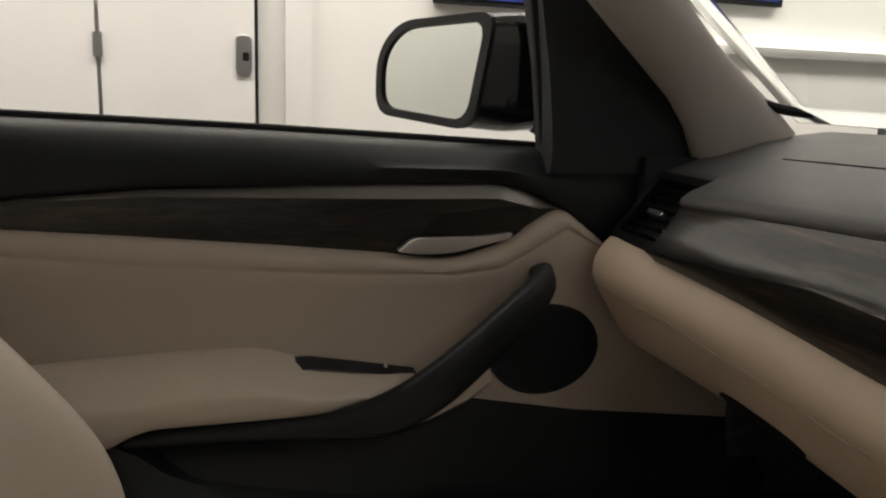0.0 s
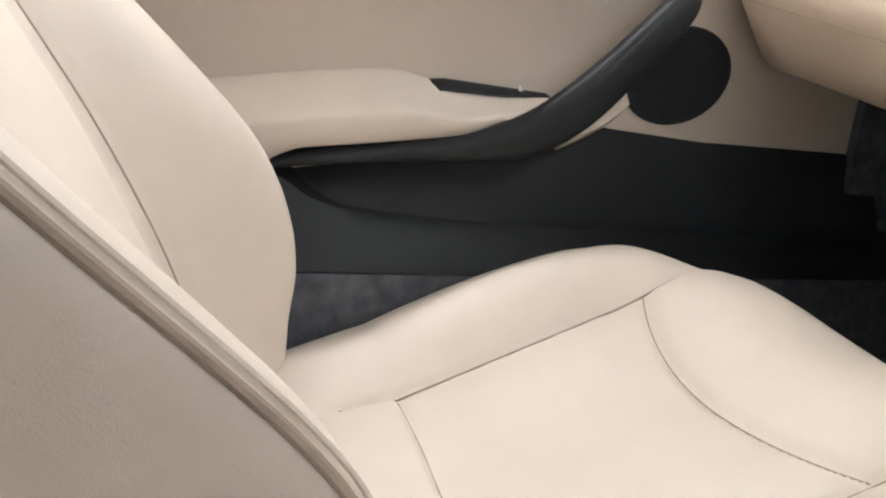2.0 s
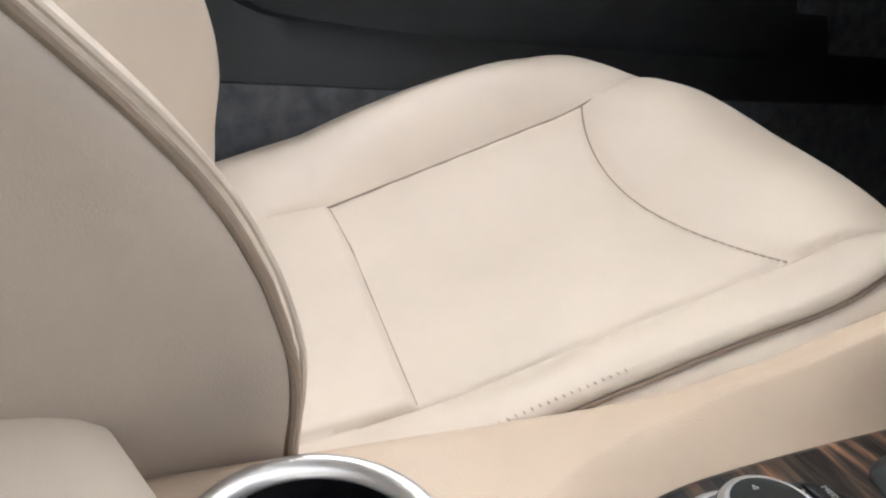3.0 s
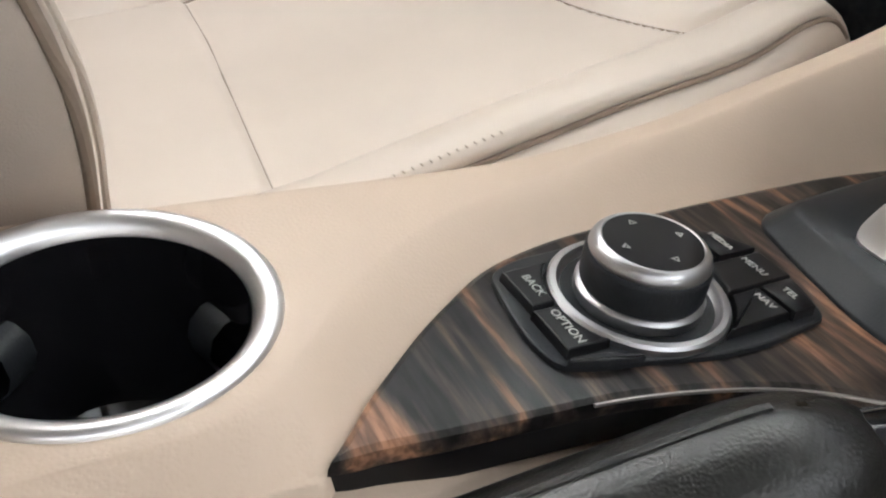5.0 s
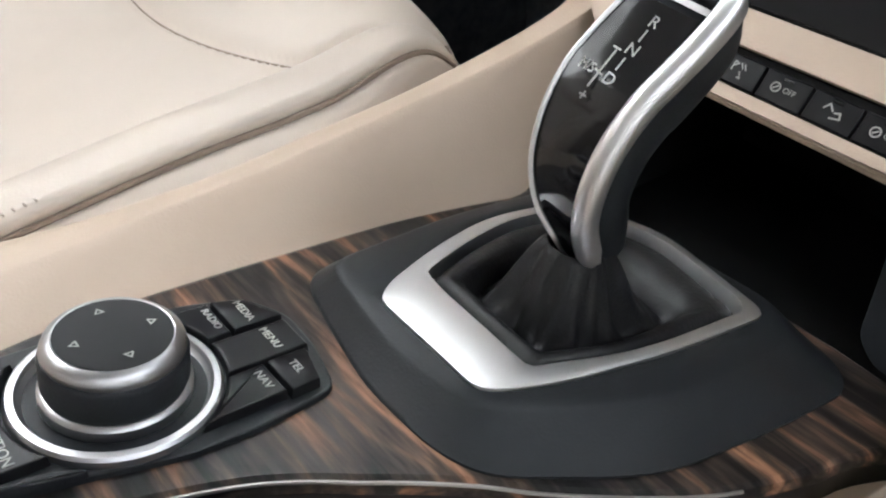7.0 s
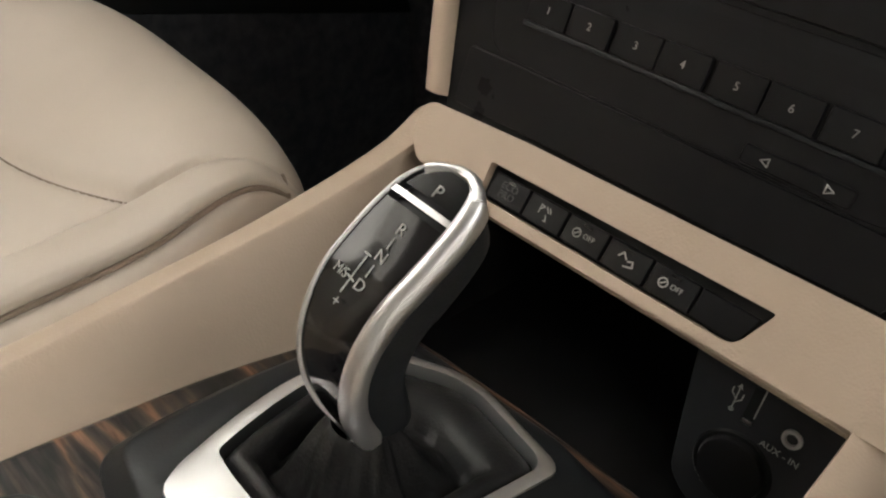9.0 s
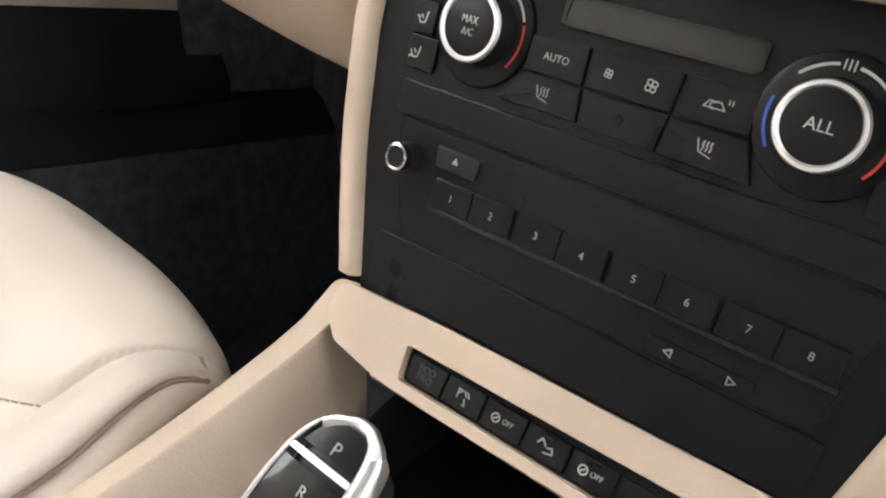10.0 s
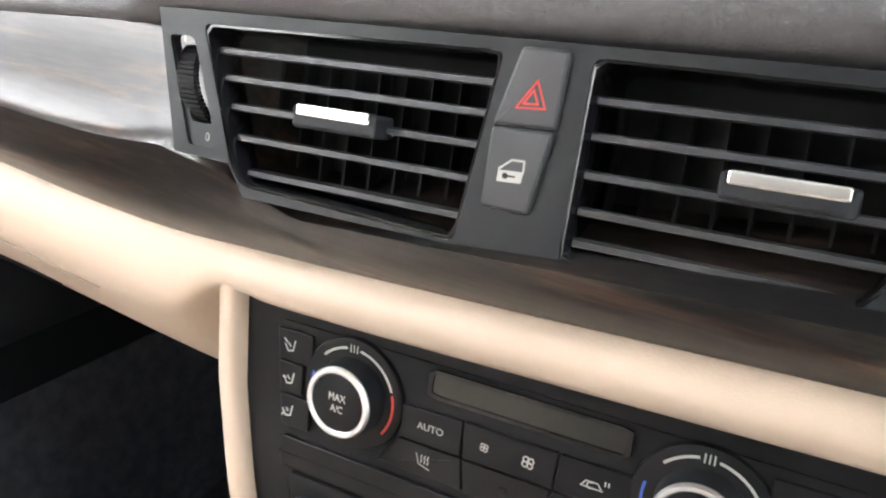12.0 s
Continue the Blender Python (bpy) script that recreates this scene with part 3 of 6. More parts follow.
for i, p in enumerate(pc):
    t = (pc[min(i + 1, len(pc) - 1)] - pc[max(i - 1, 0)]).normalized()
    s = t.cross(Vector((0, 1, 0))).normalized()
    o = s.cross(t).normalized()
    ring = []
    for a in steps(0, 2 * math.pi, 20)[:-1]:
        c, q = math.cos(a), math.sin(a)
        sc = (abs(c) ** 0.75) * (1 if c >= 0 else -1)
        sq = (abs(q) ** 0.75) * (1 if q >= 0 else -1)
        ring.append(p + s * pw[i] * sc + o * 0.014 * sq)
    rows.append(ring)
part("pull_handle", loft(rows, around=True, capped=True), M_GREYBLACK, pdoor, "sweeping charcoal pull handle", sharp=60)
part("pull_bracket", loft([[(x, y, z) for y, z in ((0.712, z0 + 0.010), (0.676, z0 + 0.008), (0.668, z0 - 0.002), (0.676, z0 - 0.010), (0.712, z0 - 0.012))] for x, z0 in ((0.475, 0.479), (0.50, 0.487), (0.525, 0.497), (0.54, 0.506), (0.553, 0.516))], capped=True), M_DOOR, pdoor, "beige bracket behind the handle")

# speaker grille
SF = axes((0, 0.7035, 0), (1, 0, 0), (0, 0, 1))
spk = part("speaker", prism(oval(0.633, 0.531, 0.069, 0.0545, 56), -0.006, 0.004, SF, 0.003), M_BLACK, pdoor, "round black speaker grille")
gb = bmesh.new()
for i in range(-14, 15):
    for j in range(-11, 12):
        if (i / 14.5) ** 2 + (j / 11.5) ** 2 < 0.86:
            prism([(0.633 + i * 0.0046 + (j % 2) * 0.0023 + 0.0012 * math.cos(a), 0.531 + j * 0.0045 + 0.0012 * math.sin(a)) for a in (0, 1.57, 3.14, 4.71)], 0.004, 0.0046, SF, bm=gb)
tagged(part("grille_mesh", gb, M_RUBBER, spk, "fine black mesh"), kind="stuff")


def lower_row(x):
    zt = lerp_table(T_LOW, x) + 0.003
    zb = lerp_table([(-0.4, 0.44), (0.15, 0.462), (0.184, 0.452), (0.228, 0.420), (0.274, 0.399), (0.367, 0.377), (0.539, 0.350), (0.95, 0.30)], x)
    zt = max(zt, zb + 0.01) if x > 0.17 else zb + 0.012
    return [(x, y, z) for y, z in ((0.73, zt), (0.709, zt - 0.001), (0.700, zt - 0.008), (0.694, zb + 0.6 * (zt - zb)), (0.676, zb + 0.3 * (zt - zb)), (0.672, zb + 0.012), (0.680, zb), (0.72, zb - 0.003))]


part("lower_panel", loft([lower_row(x) for x in steps(-0.2, 0.95, 110)]), M_BLACK, pdoor, "black lower door panel with a pocket", sharp=60)
part("striker", slab(0.305, 0.668, 0.396, 0.350, 0.684, 0.403), M_BLACK, pdoor, "small black catch")
part("mirror_cover", loft([[(x0 + t * (x1 - x0), 0.703 + 0.045 * t2, z) for t, t2 in ((0, 1), (0.0, 0), (0.5, -0.05), (1, 0), (1, 1))] for z, x0, x1 in ((0.735, 0.624, 0.86), (0.765, 0.625, 0.84), (0.80, 0.621, 0.81), (0.85, 0.614, 0.755), (0.90, 0.604, 0.705), (0.95, 0.594, 0.655))]), M_BLACK, pdoor, "black triangular mirror cover")
part("window_frame", tube([(0.632, 0.735, 0.755), (0.614, 0.728, 0.86), (0.590, 0.715, 0.97)], 0.006, 8), M_RUBBER, pdoor)

# outside mirror
mir = thing("side_mirror", "dark door mirror in a black housing reflecting white walls", "mirror", (0.6, 0.9, 0.76))
MF = axes((0.556, 0.905, 0.838), (0.371, -0.928, 0.0), (0.0, 0.0, 1.0))
mo = rpoly([(-0.112, -0.058), (0.078, -0.066), (0.108, 0.070), (-0.065, 0.060), (-0.112, 0.020)], [0.03, 0.03, 0.025, 0.03, 0.035], 6)
mo = resample(mo, 60)
mg = [(x * 0.90 - 0.002, y * 0.87) for x, y in mo]
hb = bmesh.new()
rows = [[MF @ Vector((x * s + ox, y * s, d)) for x, y in mo] for s, d, ox in ((0.93, 0.0, 0), (1.0, 0.004, 0), (1.03, -0.006, 0.006), (1.06, -0.03, 0.032), (1.04, -0.075, 0.048), (0.80, -0.115, 0.060), (0.3, -0.128, 0.07))]
loft(rows, around=True, capped=True, bm=hb)
part("housing", hb, M_PAINT, mir, "dark glossy housing")
part("rim", ring_plate([(x * 1.03, y * 1.04) for x, y in mo], mg, 0.002, 0.009, MF), M_BLACK, mir, "black plastic rim")
part("glass", prism(mg, 0.0035, 0.005, MF), M_MIRROR, mir, "mirror glass")
part("foot", loft([[(0.66 + 0.012 * c + dx, y, 0.765 + 0.022 * s + dz) for c, s in ((math.cos(a), math.sin(a)) for a in steps(0, 6.283, 12)[:-1])] for y, dx, dz in ((0.74, 0.04, 0.0), (0.80, 0.02, 0.008), (0.85, 0.0, 0.03))], around=True, capped=True), M_BLACK, mir)

# ---- passenger seat ----
seat = thing("passenger_seat", "cream leather passenger seat with piped bolsters and a striped tag", "car seat", (0.38, 0.39, 0.0))
SY = 0.391


def over(x):
    """Height of the cushion's middle along the car."""
    if x < 0.249:
        return 0.316 + 0.03 * (x - 0.249)
    return 0.316 + 0.19 * (x - 0.249) + 0.012 * smooth(0.47, 0.56, x)


B_OUT = [(0.10, 0.010), (0.23, 0.025), (0.28, 0.033), (0.335, 0.039), (0.385, 0.041), (0.45, 0.039), (0.506, 0.026), (0.545, 0.010), (0.585, 0.002)]
B_IN = [(0.10, 0.030), (0.25, 0.046), (0.32, 0.045), (0.40, 0.043), (0.47, 0.036), (0.53, 0.026), (0.565, 0.018), (0.59, 0.006)]


def bulge(side, x):
    t = B_OUT if side > 0 else B_IN
    return sum(lerp_table(t, x + d) for d in (-0.02, -0.01, 0, 0.01, 0.02)) / 5


def seam_at(side, x):
    return 0.119 + 0.028 * min(max((x - 0.249) / 0.327, 0), 1.1) if side > 0 else 0.138 + 0.014 * smooth(0.45, 0.60, x) + 0.026 * smooth(0.53, 0.59, x)


def front_seam(s):
    return 0.466 + 0.036 * (s / 0.14) ** 2


def cross_seam(s):
    return 0.249 - 0.012 * min(max((0.05 - s) / 0.188, 0), 1)


def cushion_z(x, s, groove=True):
    a, side = abs(s), 1 if s > 0 else -1
    seam = seam_at(side, x)
    t = min(max((a - seam) / (0.195 - seam), 0), 1)
    z = over(x) + bulge(side, x) * math.sin(t * math.pi / 2) - 0.005 * (1 - smooth(0.0, 0.12, a)) * smooth(0.25, 0.3, x)
    if a < seam:
        z += 0.005 * smooth(0.003, -0.003, x - cross_seam(s)) * smooth(seam, seam - 0.006, a)
        z += 0.004 * smooth(front_seam(s), front_seam(s) + 0.014, x) * smooth(seam, seam - 0.006, a)
    if groove:
        g = 0.0030 * math.exp(-((a - seam) / 0.0035) ** 2) if x > 0.20 else 0
        if a < seam:
            g = max(g, 0.0035 * math.exp(-((x - front_seam(s)) / 0.0035) ** 2), 0.0015 * math.exp(-((x - cross_seam(s)) / 0.0035) ** 2))
        z -= g
    return z


def nose_plan(s):
    """Where the top of the cushion begins to fall at its front, and how far the nose reaches beyond."""
    i, o = min(max(-s, 0) / 0.2, 1), min(max(s, 0) / 0.235, 1)
    return 0.5354 - 0.0321 * i ** 1.87 - 0.0663 * o ** 3, 0.1191 * (1 - 0.146 * i ** 1.87 - 0.502 * o ** 3)


def nose_fall(x, s):
    e, reach = nose_plan(s)
    th = math.asin(min(max((x - e) / reach, 0), 1) ** (1 / 0.9))
    return 0.1184 * (1 - max(math.cos(th), 0) ** 0.651)


def cushion_y(x, s):
    taper = smooth(0.44, 0.60, x)
    return SY + s * (1 - 0.10 * (1 - smooth(0.02, 0.24, x)) * (s > 0) - 0.035 * taper * (s > 0) - (0.10 * taper * smooth(0.14, 0.2, -s) if s < 0 else 0))


def cushion():
    cols = [(-0.200, 0.05), (-0.207, 0.012), (-0.2105, 0.005), (-0.209, 0.0018), (-0.2035, 0.0005)]
    cols += [(s, 0.0) for s in steps(-0.197, 0.194, 130)]
    cols += [(0.196 + 0.042 * math.sin(a), 0.046 * (1 - math.cos(a))) for a in steps(0.06, math.pi / 2, 16)] + [(0.238, 0.10), (0.235, 0.20)]
    rows = []
    for i in range(190):
        row = []
        for s, dy in cols:
            e, reach = nose_plan(s)
            th = min(max(i - 159, 0) / 26, 1) * math.pi / 2
            x = 0.02 + (e - 0.02) * i / 159 if i < 160 else e + reach * math.sin(th) ** 0.9
            dx = 0.1184 * (1 - max(math.cos(th), 0) ** 0.651) + 0.04 * max(i - 185, 0)
            z = cushion_z(min(x, 0.60), max(min(s, 0.196), -0.197))
            row.append((x, cushion_y(x, s), z - dx - dy))
        rows.append(row)
    return loft(rows)


cush = part("cushion", cushion(), M_SEAT, seat, "cream leather cushion with sewn seams", sharp=75)


# brown tubes paint the crease shade of the seams, over the modelled grooves
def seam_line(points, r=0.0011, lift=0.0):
    part("seam", tube([(x, cushion_y(x, s), cushion_z(min(x, 0.60), s) - nose_fall(x, s) + 0.0007 + lift) for x, s in points], r, 6), M_SEAM, cush, "sewn seam, its crease shade put in as brown")


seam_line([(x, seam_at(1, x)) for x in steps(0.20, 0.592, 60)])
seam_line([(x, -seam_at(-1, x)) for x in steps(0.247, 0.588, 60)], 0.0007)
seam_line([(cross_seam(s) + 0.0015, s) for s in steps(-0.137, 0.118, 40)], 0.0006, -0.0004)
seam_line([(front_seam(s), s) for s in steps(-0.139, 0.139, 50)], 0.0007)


def valance_row(x):
    y0, g = cushion_y(x, -0.2105) + 0.001, cushion_z(min(x, 0.60), -0.197, False) - nose_fall(x, -0.2) - 0.005
    q = 1 - 0.95 * smooth(0.45, 0.58, x)
    return [(x, y, z) for y, z in ((y0 + 0.014, g - 0.016), (y0 + 0.004, g - 0.0055), (y0 - 0.003, g - 0.0040), (y0 - 0.003 - 0.009 * q, g - 0.0065), (y0 - 0.003 - 0.016 * q, g - 0.012), (y0 - 0.003 - 0.021 * q, g - 0.024), (y0 - 0.003 - 0.022 * q, g - 0.05), (y0 - 0.003 - 0.012 * q, 0.22))]


part("valance", loft([valance_row(x) for x in steps(0.10, 0.588, 60)]), M_SEAT, seat, "cream leather edge below the bolster", sharp=70)
# brown tube paints the shade in the gap between bolster and valance
part("seam", tube([(x, valance_row(x)[2][1] + 0.0010, valance_row(x)[2][2] + 0.0012) for x in steps(0.25, 0.575, 60)] + [(0.583, cushion_y(0.583, -0.192), cushion_z(0.583, -0.19) - nose_fall(0.583, -0.19)), (0.588, cushion_y(0.588, -0.180), cushion_z(0.588, -0.178) - nose_fall(0.588, -0.178))], 0.0017, 6), M_SEAM, cush, "brown tube put in for the shade of the gap under the bolster")
st = bmesh.new()
for i in range(24):
    x = 0.225 + i * 0.0046
    tube([(x, SY - 0.2035, cushion_z(x, -0.197, False) - 0.0004), (x + 0.0006, SY - 0.2055, cushion_z(x, -0.197, False) - 0.0009)], 0.00045, 5, bm=st)
tagged(part("stitches", st, M_THREAD, cush, "row of small stitches"), kind="stuff")


X_PIPE = [(0.28, 0.135), (0.34, 0.146), (0.39, 0.151), (0.43, 0.1545), (0.465, 0.152), (0.51, 0.1405), (0.541, 0.126), (0.572, 0.104), (0.616, 0.071), (0.651, 0.044), (0.70, 0.010), (0.80, -0.055), (0.95, -0.135), (1.02, -0.175)]
X_MID = [(0.28, 0.110), (0.34, 0.100), (0.39, 0.089), (0.478, 0.070), (0.58, 0.038), (0.66, 0.006), (0.70, -0.012), (0.80, -0.055), (0.95, -0.125), (1.02, -0.17)]


def back_z():
    return steps(0.26, 1.02, 110)


def back_point(z, j):
    """j: the way round the backrest, from the inboard rear over the front to the outboard rear."""
    xp = sum(lerp_table(X_PIPE, z + d) for d in (-0.02, 0, 0.02)) / 3
    xm = sum(lerp_table(X_MID, z + d) for d in (-0.02, 0, 0.02)) / 3
    return xp, xm


def backrest():
    rows = []
    for z in back_z():
        xp, xm = back_point(z, 0)
        top = smooth(0.93, 1.02, z)
        k = 1 - 0.35 * top
        ki = k * (1 - 0.10 * (1 - smooth(0.36, 0.46, z)))
        row = []
        out = xp + 0.027 - 0.020 * smooth(0.62, 0.85, z) - 0.006 * smooth(0.42, 0.36, z)
        row.append((xm - 0.13, SY - 0.19 * ki, z))
        for t in steps(0, 1, 10):
            row.append((xm - 0.12 + (xp - 0.003 - xm + 0.12) * t, SY - (0.223 + 0.010 * math.sin(math.pi * t)) * ki, z))
        for a in steps(0.15, 1.35, 8):
            row.append((xp - 0.003 + 0.007 * math.sin(a), SY - (0.219 - 0.016 * (1 - math.cos(a))) * ki, z))
        for s in steps(0.20, 0.118, 16):
            b = smooth(0.108, 0.195, s)
            row.append((xm + 0.004 + (xp - xm) * b - 0.004 * math.exp(-((s - 0.121) / 0.003) ** 2), SY - s * ki, z))
        for s in steps(-0.112, 0.112, 24):
            row.append((xm + 0.007 * (1 - (s / 0.12) ** 4), SY + s * k, z))
        for s in steps(0.118, 0.20, 16):
            b = smooth(0.108, 0.195, s)
            row.append((xm + 0.004 + (out - xm) * b - 0.004 * math.exp(-((s - 0.121) / 0.003) ** 2), SY + s * k, z))
        for a in steps(0.1, 1.57, 8):
            row.append((out - 0.035 * (1 - math.cos(a)), SY + (0.202 + 0.032 * math.sin(a)) * k, z))
        row.append((xm - 0.12, SY + 0.225 * k, z))
        row.append((xm - 0.13, SY + 0.19 * k, z))
        rows.append(row)
    return rows


rows = backrest()
SPLIT = 12
part("backrest", loft([r[SPLIT:] for r in rows]), M_SEAT, seat, "cream leather backrest with raised bolsters", sharp=75)
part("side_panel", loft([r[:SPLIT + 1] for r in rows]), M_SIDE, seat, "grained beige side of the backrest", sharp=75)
half = len(rows[0])
for k, (s0, rr) in enumerate(((0.121, 0.0009),)):
    line = []
    for r in rows:
        best = min(r[SPLIT:], key=lambda p: abs(p[1] - (SY + s0)) + (0 if p[0] > r[0][0] + 0.05 else 9))
        if 0.30 < best[2] < 0.98:
            line.append((best[0] + 0.0002, best[1], best[2]))
    # crease shade of the backrest seam, put in as a brown tube
    part("seam", tube(spline(line[::6], 6), rr, 6), M_PIPE, seat, "sewn seam, its crease shade put in as brown")
pp = [r[SPLIT] for r in rows if r[0][2] > 0.28]
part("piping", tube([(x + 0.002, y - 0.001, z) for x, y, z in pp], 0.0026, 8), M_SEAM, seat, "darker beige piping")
part("piping", tube([(x + 0.0075, y + 0.006, z) for x, y, z in pp], 0.0016, 6), M_SEAT, seat, "thin second welt")
tag = bmesh.new()
for k, (dz, mt) in enumerate(((0.0045, M_SEAT), (0.0, M_RED), (-0.0045, M_RUBBER))):
    tb = bmesh.new()
    tube([(lerp_table(X_MID, 0.694 + dz) + 0.008, SY + s, 0.694 + dz + 0.004 * (1 - (s / 0.12) ** 2)) for s in steps(-0.112, 0.112, 24)], 0.0022, 6, bm=tb)
    part("tag_stripe", tb, mt, seat, ("pale stripe", "red stripe", "black stripe")[k])
tag.free()
part("hinge_cover", prism(rpoly([(0.06, 0.20), (0.17, 0.22), (0.19, 0.30), (0.14, 0.335), (0.06, 0.33)], 0.02), -0.635, -0.60, axes((0, 0, 0), (1, 0, 0), (0, 0, 1)), 0.006), M_GREYBLACK, seat, "charcoal plastic hinge cover")
for y in (0.20, 0.56):
    part("seat_rail", slab(0.05, y, 0.0, 0.60, y + 0.04, 0.05), M_BLACK, seat, "black floor rail")
    part("seat_frame", slab(0.08, y, 0.05, 0.58, y + 0.03, 0.26), M_BLACK, seat, "black frame under the cushion")


# ---- centre console ----
# the whole console top slopes a little towards the dashboard and the passenger
SLOPE = Matrix.Translation((0.32, 0.06, 0.3815)) @ Matrix.Rotation(radians(8.093), 4, Vector((-0.5944, 0.8042, 0.0))) @ Matrix.Translation((-0.32, -0.06, -0.3815))


def slope(ob):
    """Sets a part, with all that belongs to it, onto the sloping console top."""
    for o in [ob] + list(ob.children_recursive):
        if o.type == "MESH":
            o.data.transform(SLOPE)
    return ob


W_LEFT = [(0.187, 0.0345), (0.1933, 0.0405), (0.2052, 0.0525), (0.2192, 0.0642), (0.2345, 0.0763), (0.2490, 0.0860), (0.2656, 0.0965), (0.2830, 0.1035), (0.3110, 0.1095), (0.3386, 0.1118), (0.3563, 0.1127), (0.4035, 0.1140), (0.476, 0.1140), (0.543, 0.1065)]
WOOD = W_LEFT + [(0.575, 0.100), (0.575, -0.100), (0.52, -0.096), (0.46, -0.077), (0.4126, -0.0467), (0.392, -0.0289), (0.3712, -0.0138), (0.3621, -0.0082), (0.3477, 0.0017), (0.3316, 0.0101), (0.3133, 0.0166), (0.2946, 0.0217), (0.2757, 0.0254), (0.2511, 0.0279), (0.2216, 0.0307), (0.2050, 0.0330)]
WOOD_Z = 0.3815
Y_LEFT = [(-0.3, 0.038)] + W_LEFT + [(0.585, 0.104), (0.62, 0.113), (0.65, 0.119), (0.7, 0.119)]


def console_left(x):
    """One cross-section of the beige passenger side of the console, from the veneer outwards."""
    yb = lerp_table(Y_LEFT, x)
    fr = smooth(0.52, 0.64, x)
    crest = sum(lerp_table([(-0.3, 0.389), (0.20, 0.389), (0.25, 0.3885), (0.30, 0.388), (0.34, 0.3895), (0.37, 0.394), (0.41, 0.400), (0.44, 0.408), (0.51, 0.4245), (0.555, 0.438), (0.606, 0.456), (0.635, 0.471), (0.655, 0.492)], x + d) for d in (-0.015, 0, 0.015)) / 3
    yc = sum(lerp_table([(-0.3, 0.05), (0.16, 0.050), (0.18, 0.0592), (0.1965, 0.0756), (0.2157, 0.0951), (0.2382, 0.1114), (0.2677, 0.1273), (0.2984, 0.1379), (0.33, 0.1443), (0.3664, 0.149), (0.50, 0.149), (0.56, 0.147), (0.64, 0.145)], x + d) for d in (-0.01, 0, 0.01)) / 3
    yo = lerp_table([(-0.3, 0.184), (0.1, 0.184), (0.25, 0.179), (0.33, 0.177), (0.60, 0.177), (0.64, 0.177)], x)
    zb = WOOD_Z - 0.006 - 0.09 * smooth(0.555, 0.62, x)
    pts = [(yb - 0.006, zb - 0.02), (yb - 0.001, zb)]
    for t in steps(0.06, 1, 20):
        pts.append((yb + (yc - yb) * t, zb + (crest - zb) * (t ** 0.9 * 0.6 + 0.4 * smooth(0, 1, t))))
    flat = max(yo - 0.022 - yc, 0.004)
    for t in steps(0.04, 1, 26):
        pts.append((yc + flat * t, crest - 0.001 * t * t))
    for a in steps(0.2, 1.5, 7):
        pts.append((yc + flat + 0.020 * math.sin(a), crest - 0.001 - 0.022 * (1 - math.cos(a))))
    pts += [(yc + flat + 0.021, crest - 0.06), (yc + flat + 0.018, 0.2), (yc + flat + 0.014, 0.0)]
    return [(x, y, z) for y, z in pts]


console = thing("centre_console", "beige centre console with a cup holder and dark veneer top", "car console", (0.3, 0.02, 0.0))
CUP = (0.1425, 0.1105)
CUP_R = 0.0512
rows = [console_left(x) for x in steps(-0.30, 0.06, 30)[:-1] + steps(0.06, 0.23, 90)[:-1] + steps(0.23, 0.642, 110)]
bm = bmesh.new()
k = len(rows[0])
vs = [[bm.verts.new(p) for p in row] for row in rows]
for a, b in zip(vs, vs[1:]):
    for i in range(k - 1):
        q = (a[i], a[i + 1], b[i + 1], b[i])
        c = sum((v.co for v in q), Vector()) / 4
        if (c.x - CUP[0]) ** 2 + (c.y - CUP[1]) ** 2 > (CUP_R - 0.0005) ** 2 or c.z < 0.36:
            bm.faces.new(q)
bmesh.ops.delete(bm, geom=[v for v in bm.verts if not v.link_faces], context="VERTS")
slope(part("passenger_side", bm, M_BEIGE, console, "beige padded passenger side", sharp=70))


def console_right(x):
    """The lower driver's side, from under the veneer to the driver's edge."""
    top = lerp_table([(-0.3, 0.384), (0.10, 0.384), (0.19, 0.370), (0.24, 0.363), (0.30, 0.356), (0.40, 0.347), (0.46, 0.355), (0.52, 0.365), (0.66, 0.372)], x)
    yb = lerp_table([(-0.3, 0.042), (0.19, 0.040), (0.30, 0.028), (0.35, 0.008), (0.39, -0.022), (0.42, -0.048), (0.47, -0.078), (0.52, -0.092), (0.575, -0.108), (0.66, -0.119)], x)
    crest = lerp_table([(-0.3, 0.36), (0.2, 0.35), (0.40, 0.362), (0.47, 0.388), (0.55, 0.424), (0.60, 0.446), (0.635, 0.468), (0.66, 0.486)], x)
    pts = [(yb + 0.01, top - 0.002)]
    yo = -0.140
    for t in steps(0.0, 1, 14):
        y = yb + (yo + 0.02 - yb) * t
        dip = 0.012 * math.sin(math.pi * t) * smooth(0.5, 0.42, x)
        pts.append((y, top + (crest - top) * smooth(0.35, 1, t) - dip))
    pts += [(yo + 0.006, crest - 0.006), (yo, crest - 0.022), (yo, 0.2), (yo, 0.0)]
    return [(x, y, z) for y, z in pts]


slope(part("driver_side", loft([console_right(x) for x in steps(-0.30, 0.66, 120)]), M_BEIGE, console, "beige driver's side beside the handbrake", sharp=70))
wf = resample([(p.x, p.y) for p in spline([(x, y, 0) for x, y in WOOD], 4, True)], 140)
slope(part("veneer_deck", prism(wf, WOOD_Z - 0.006, WOOD_Z, Matrix(), 0.003), M_WOOD, console, "dark striped veneer deck"))
# thin grey tube stands in for the highlight on the lacquered edge
slope(part("edge_bead", tube([(x, y, WOOD_Z - 0.0008) for x, y in wf if 0.265 < x < 0.47 and y < 0.035], 0.0007, 6), M_SHEEN, console, "fine grey tube put in for the glint on the veneer's edge"))
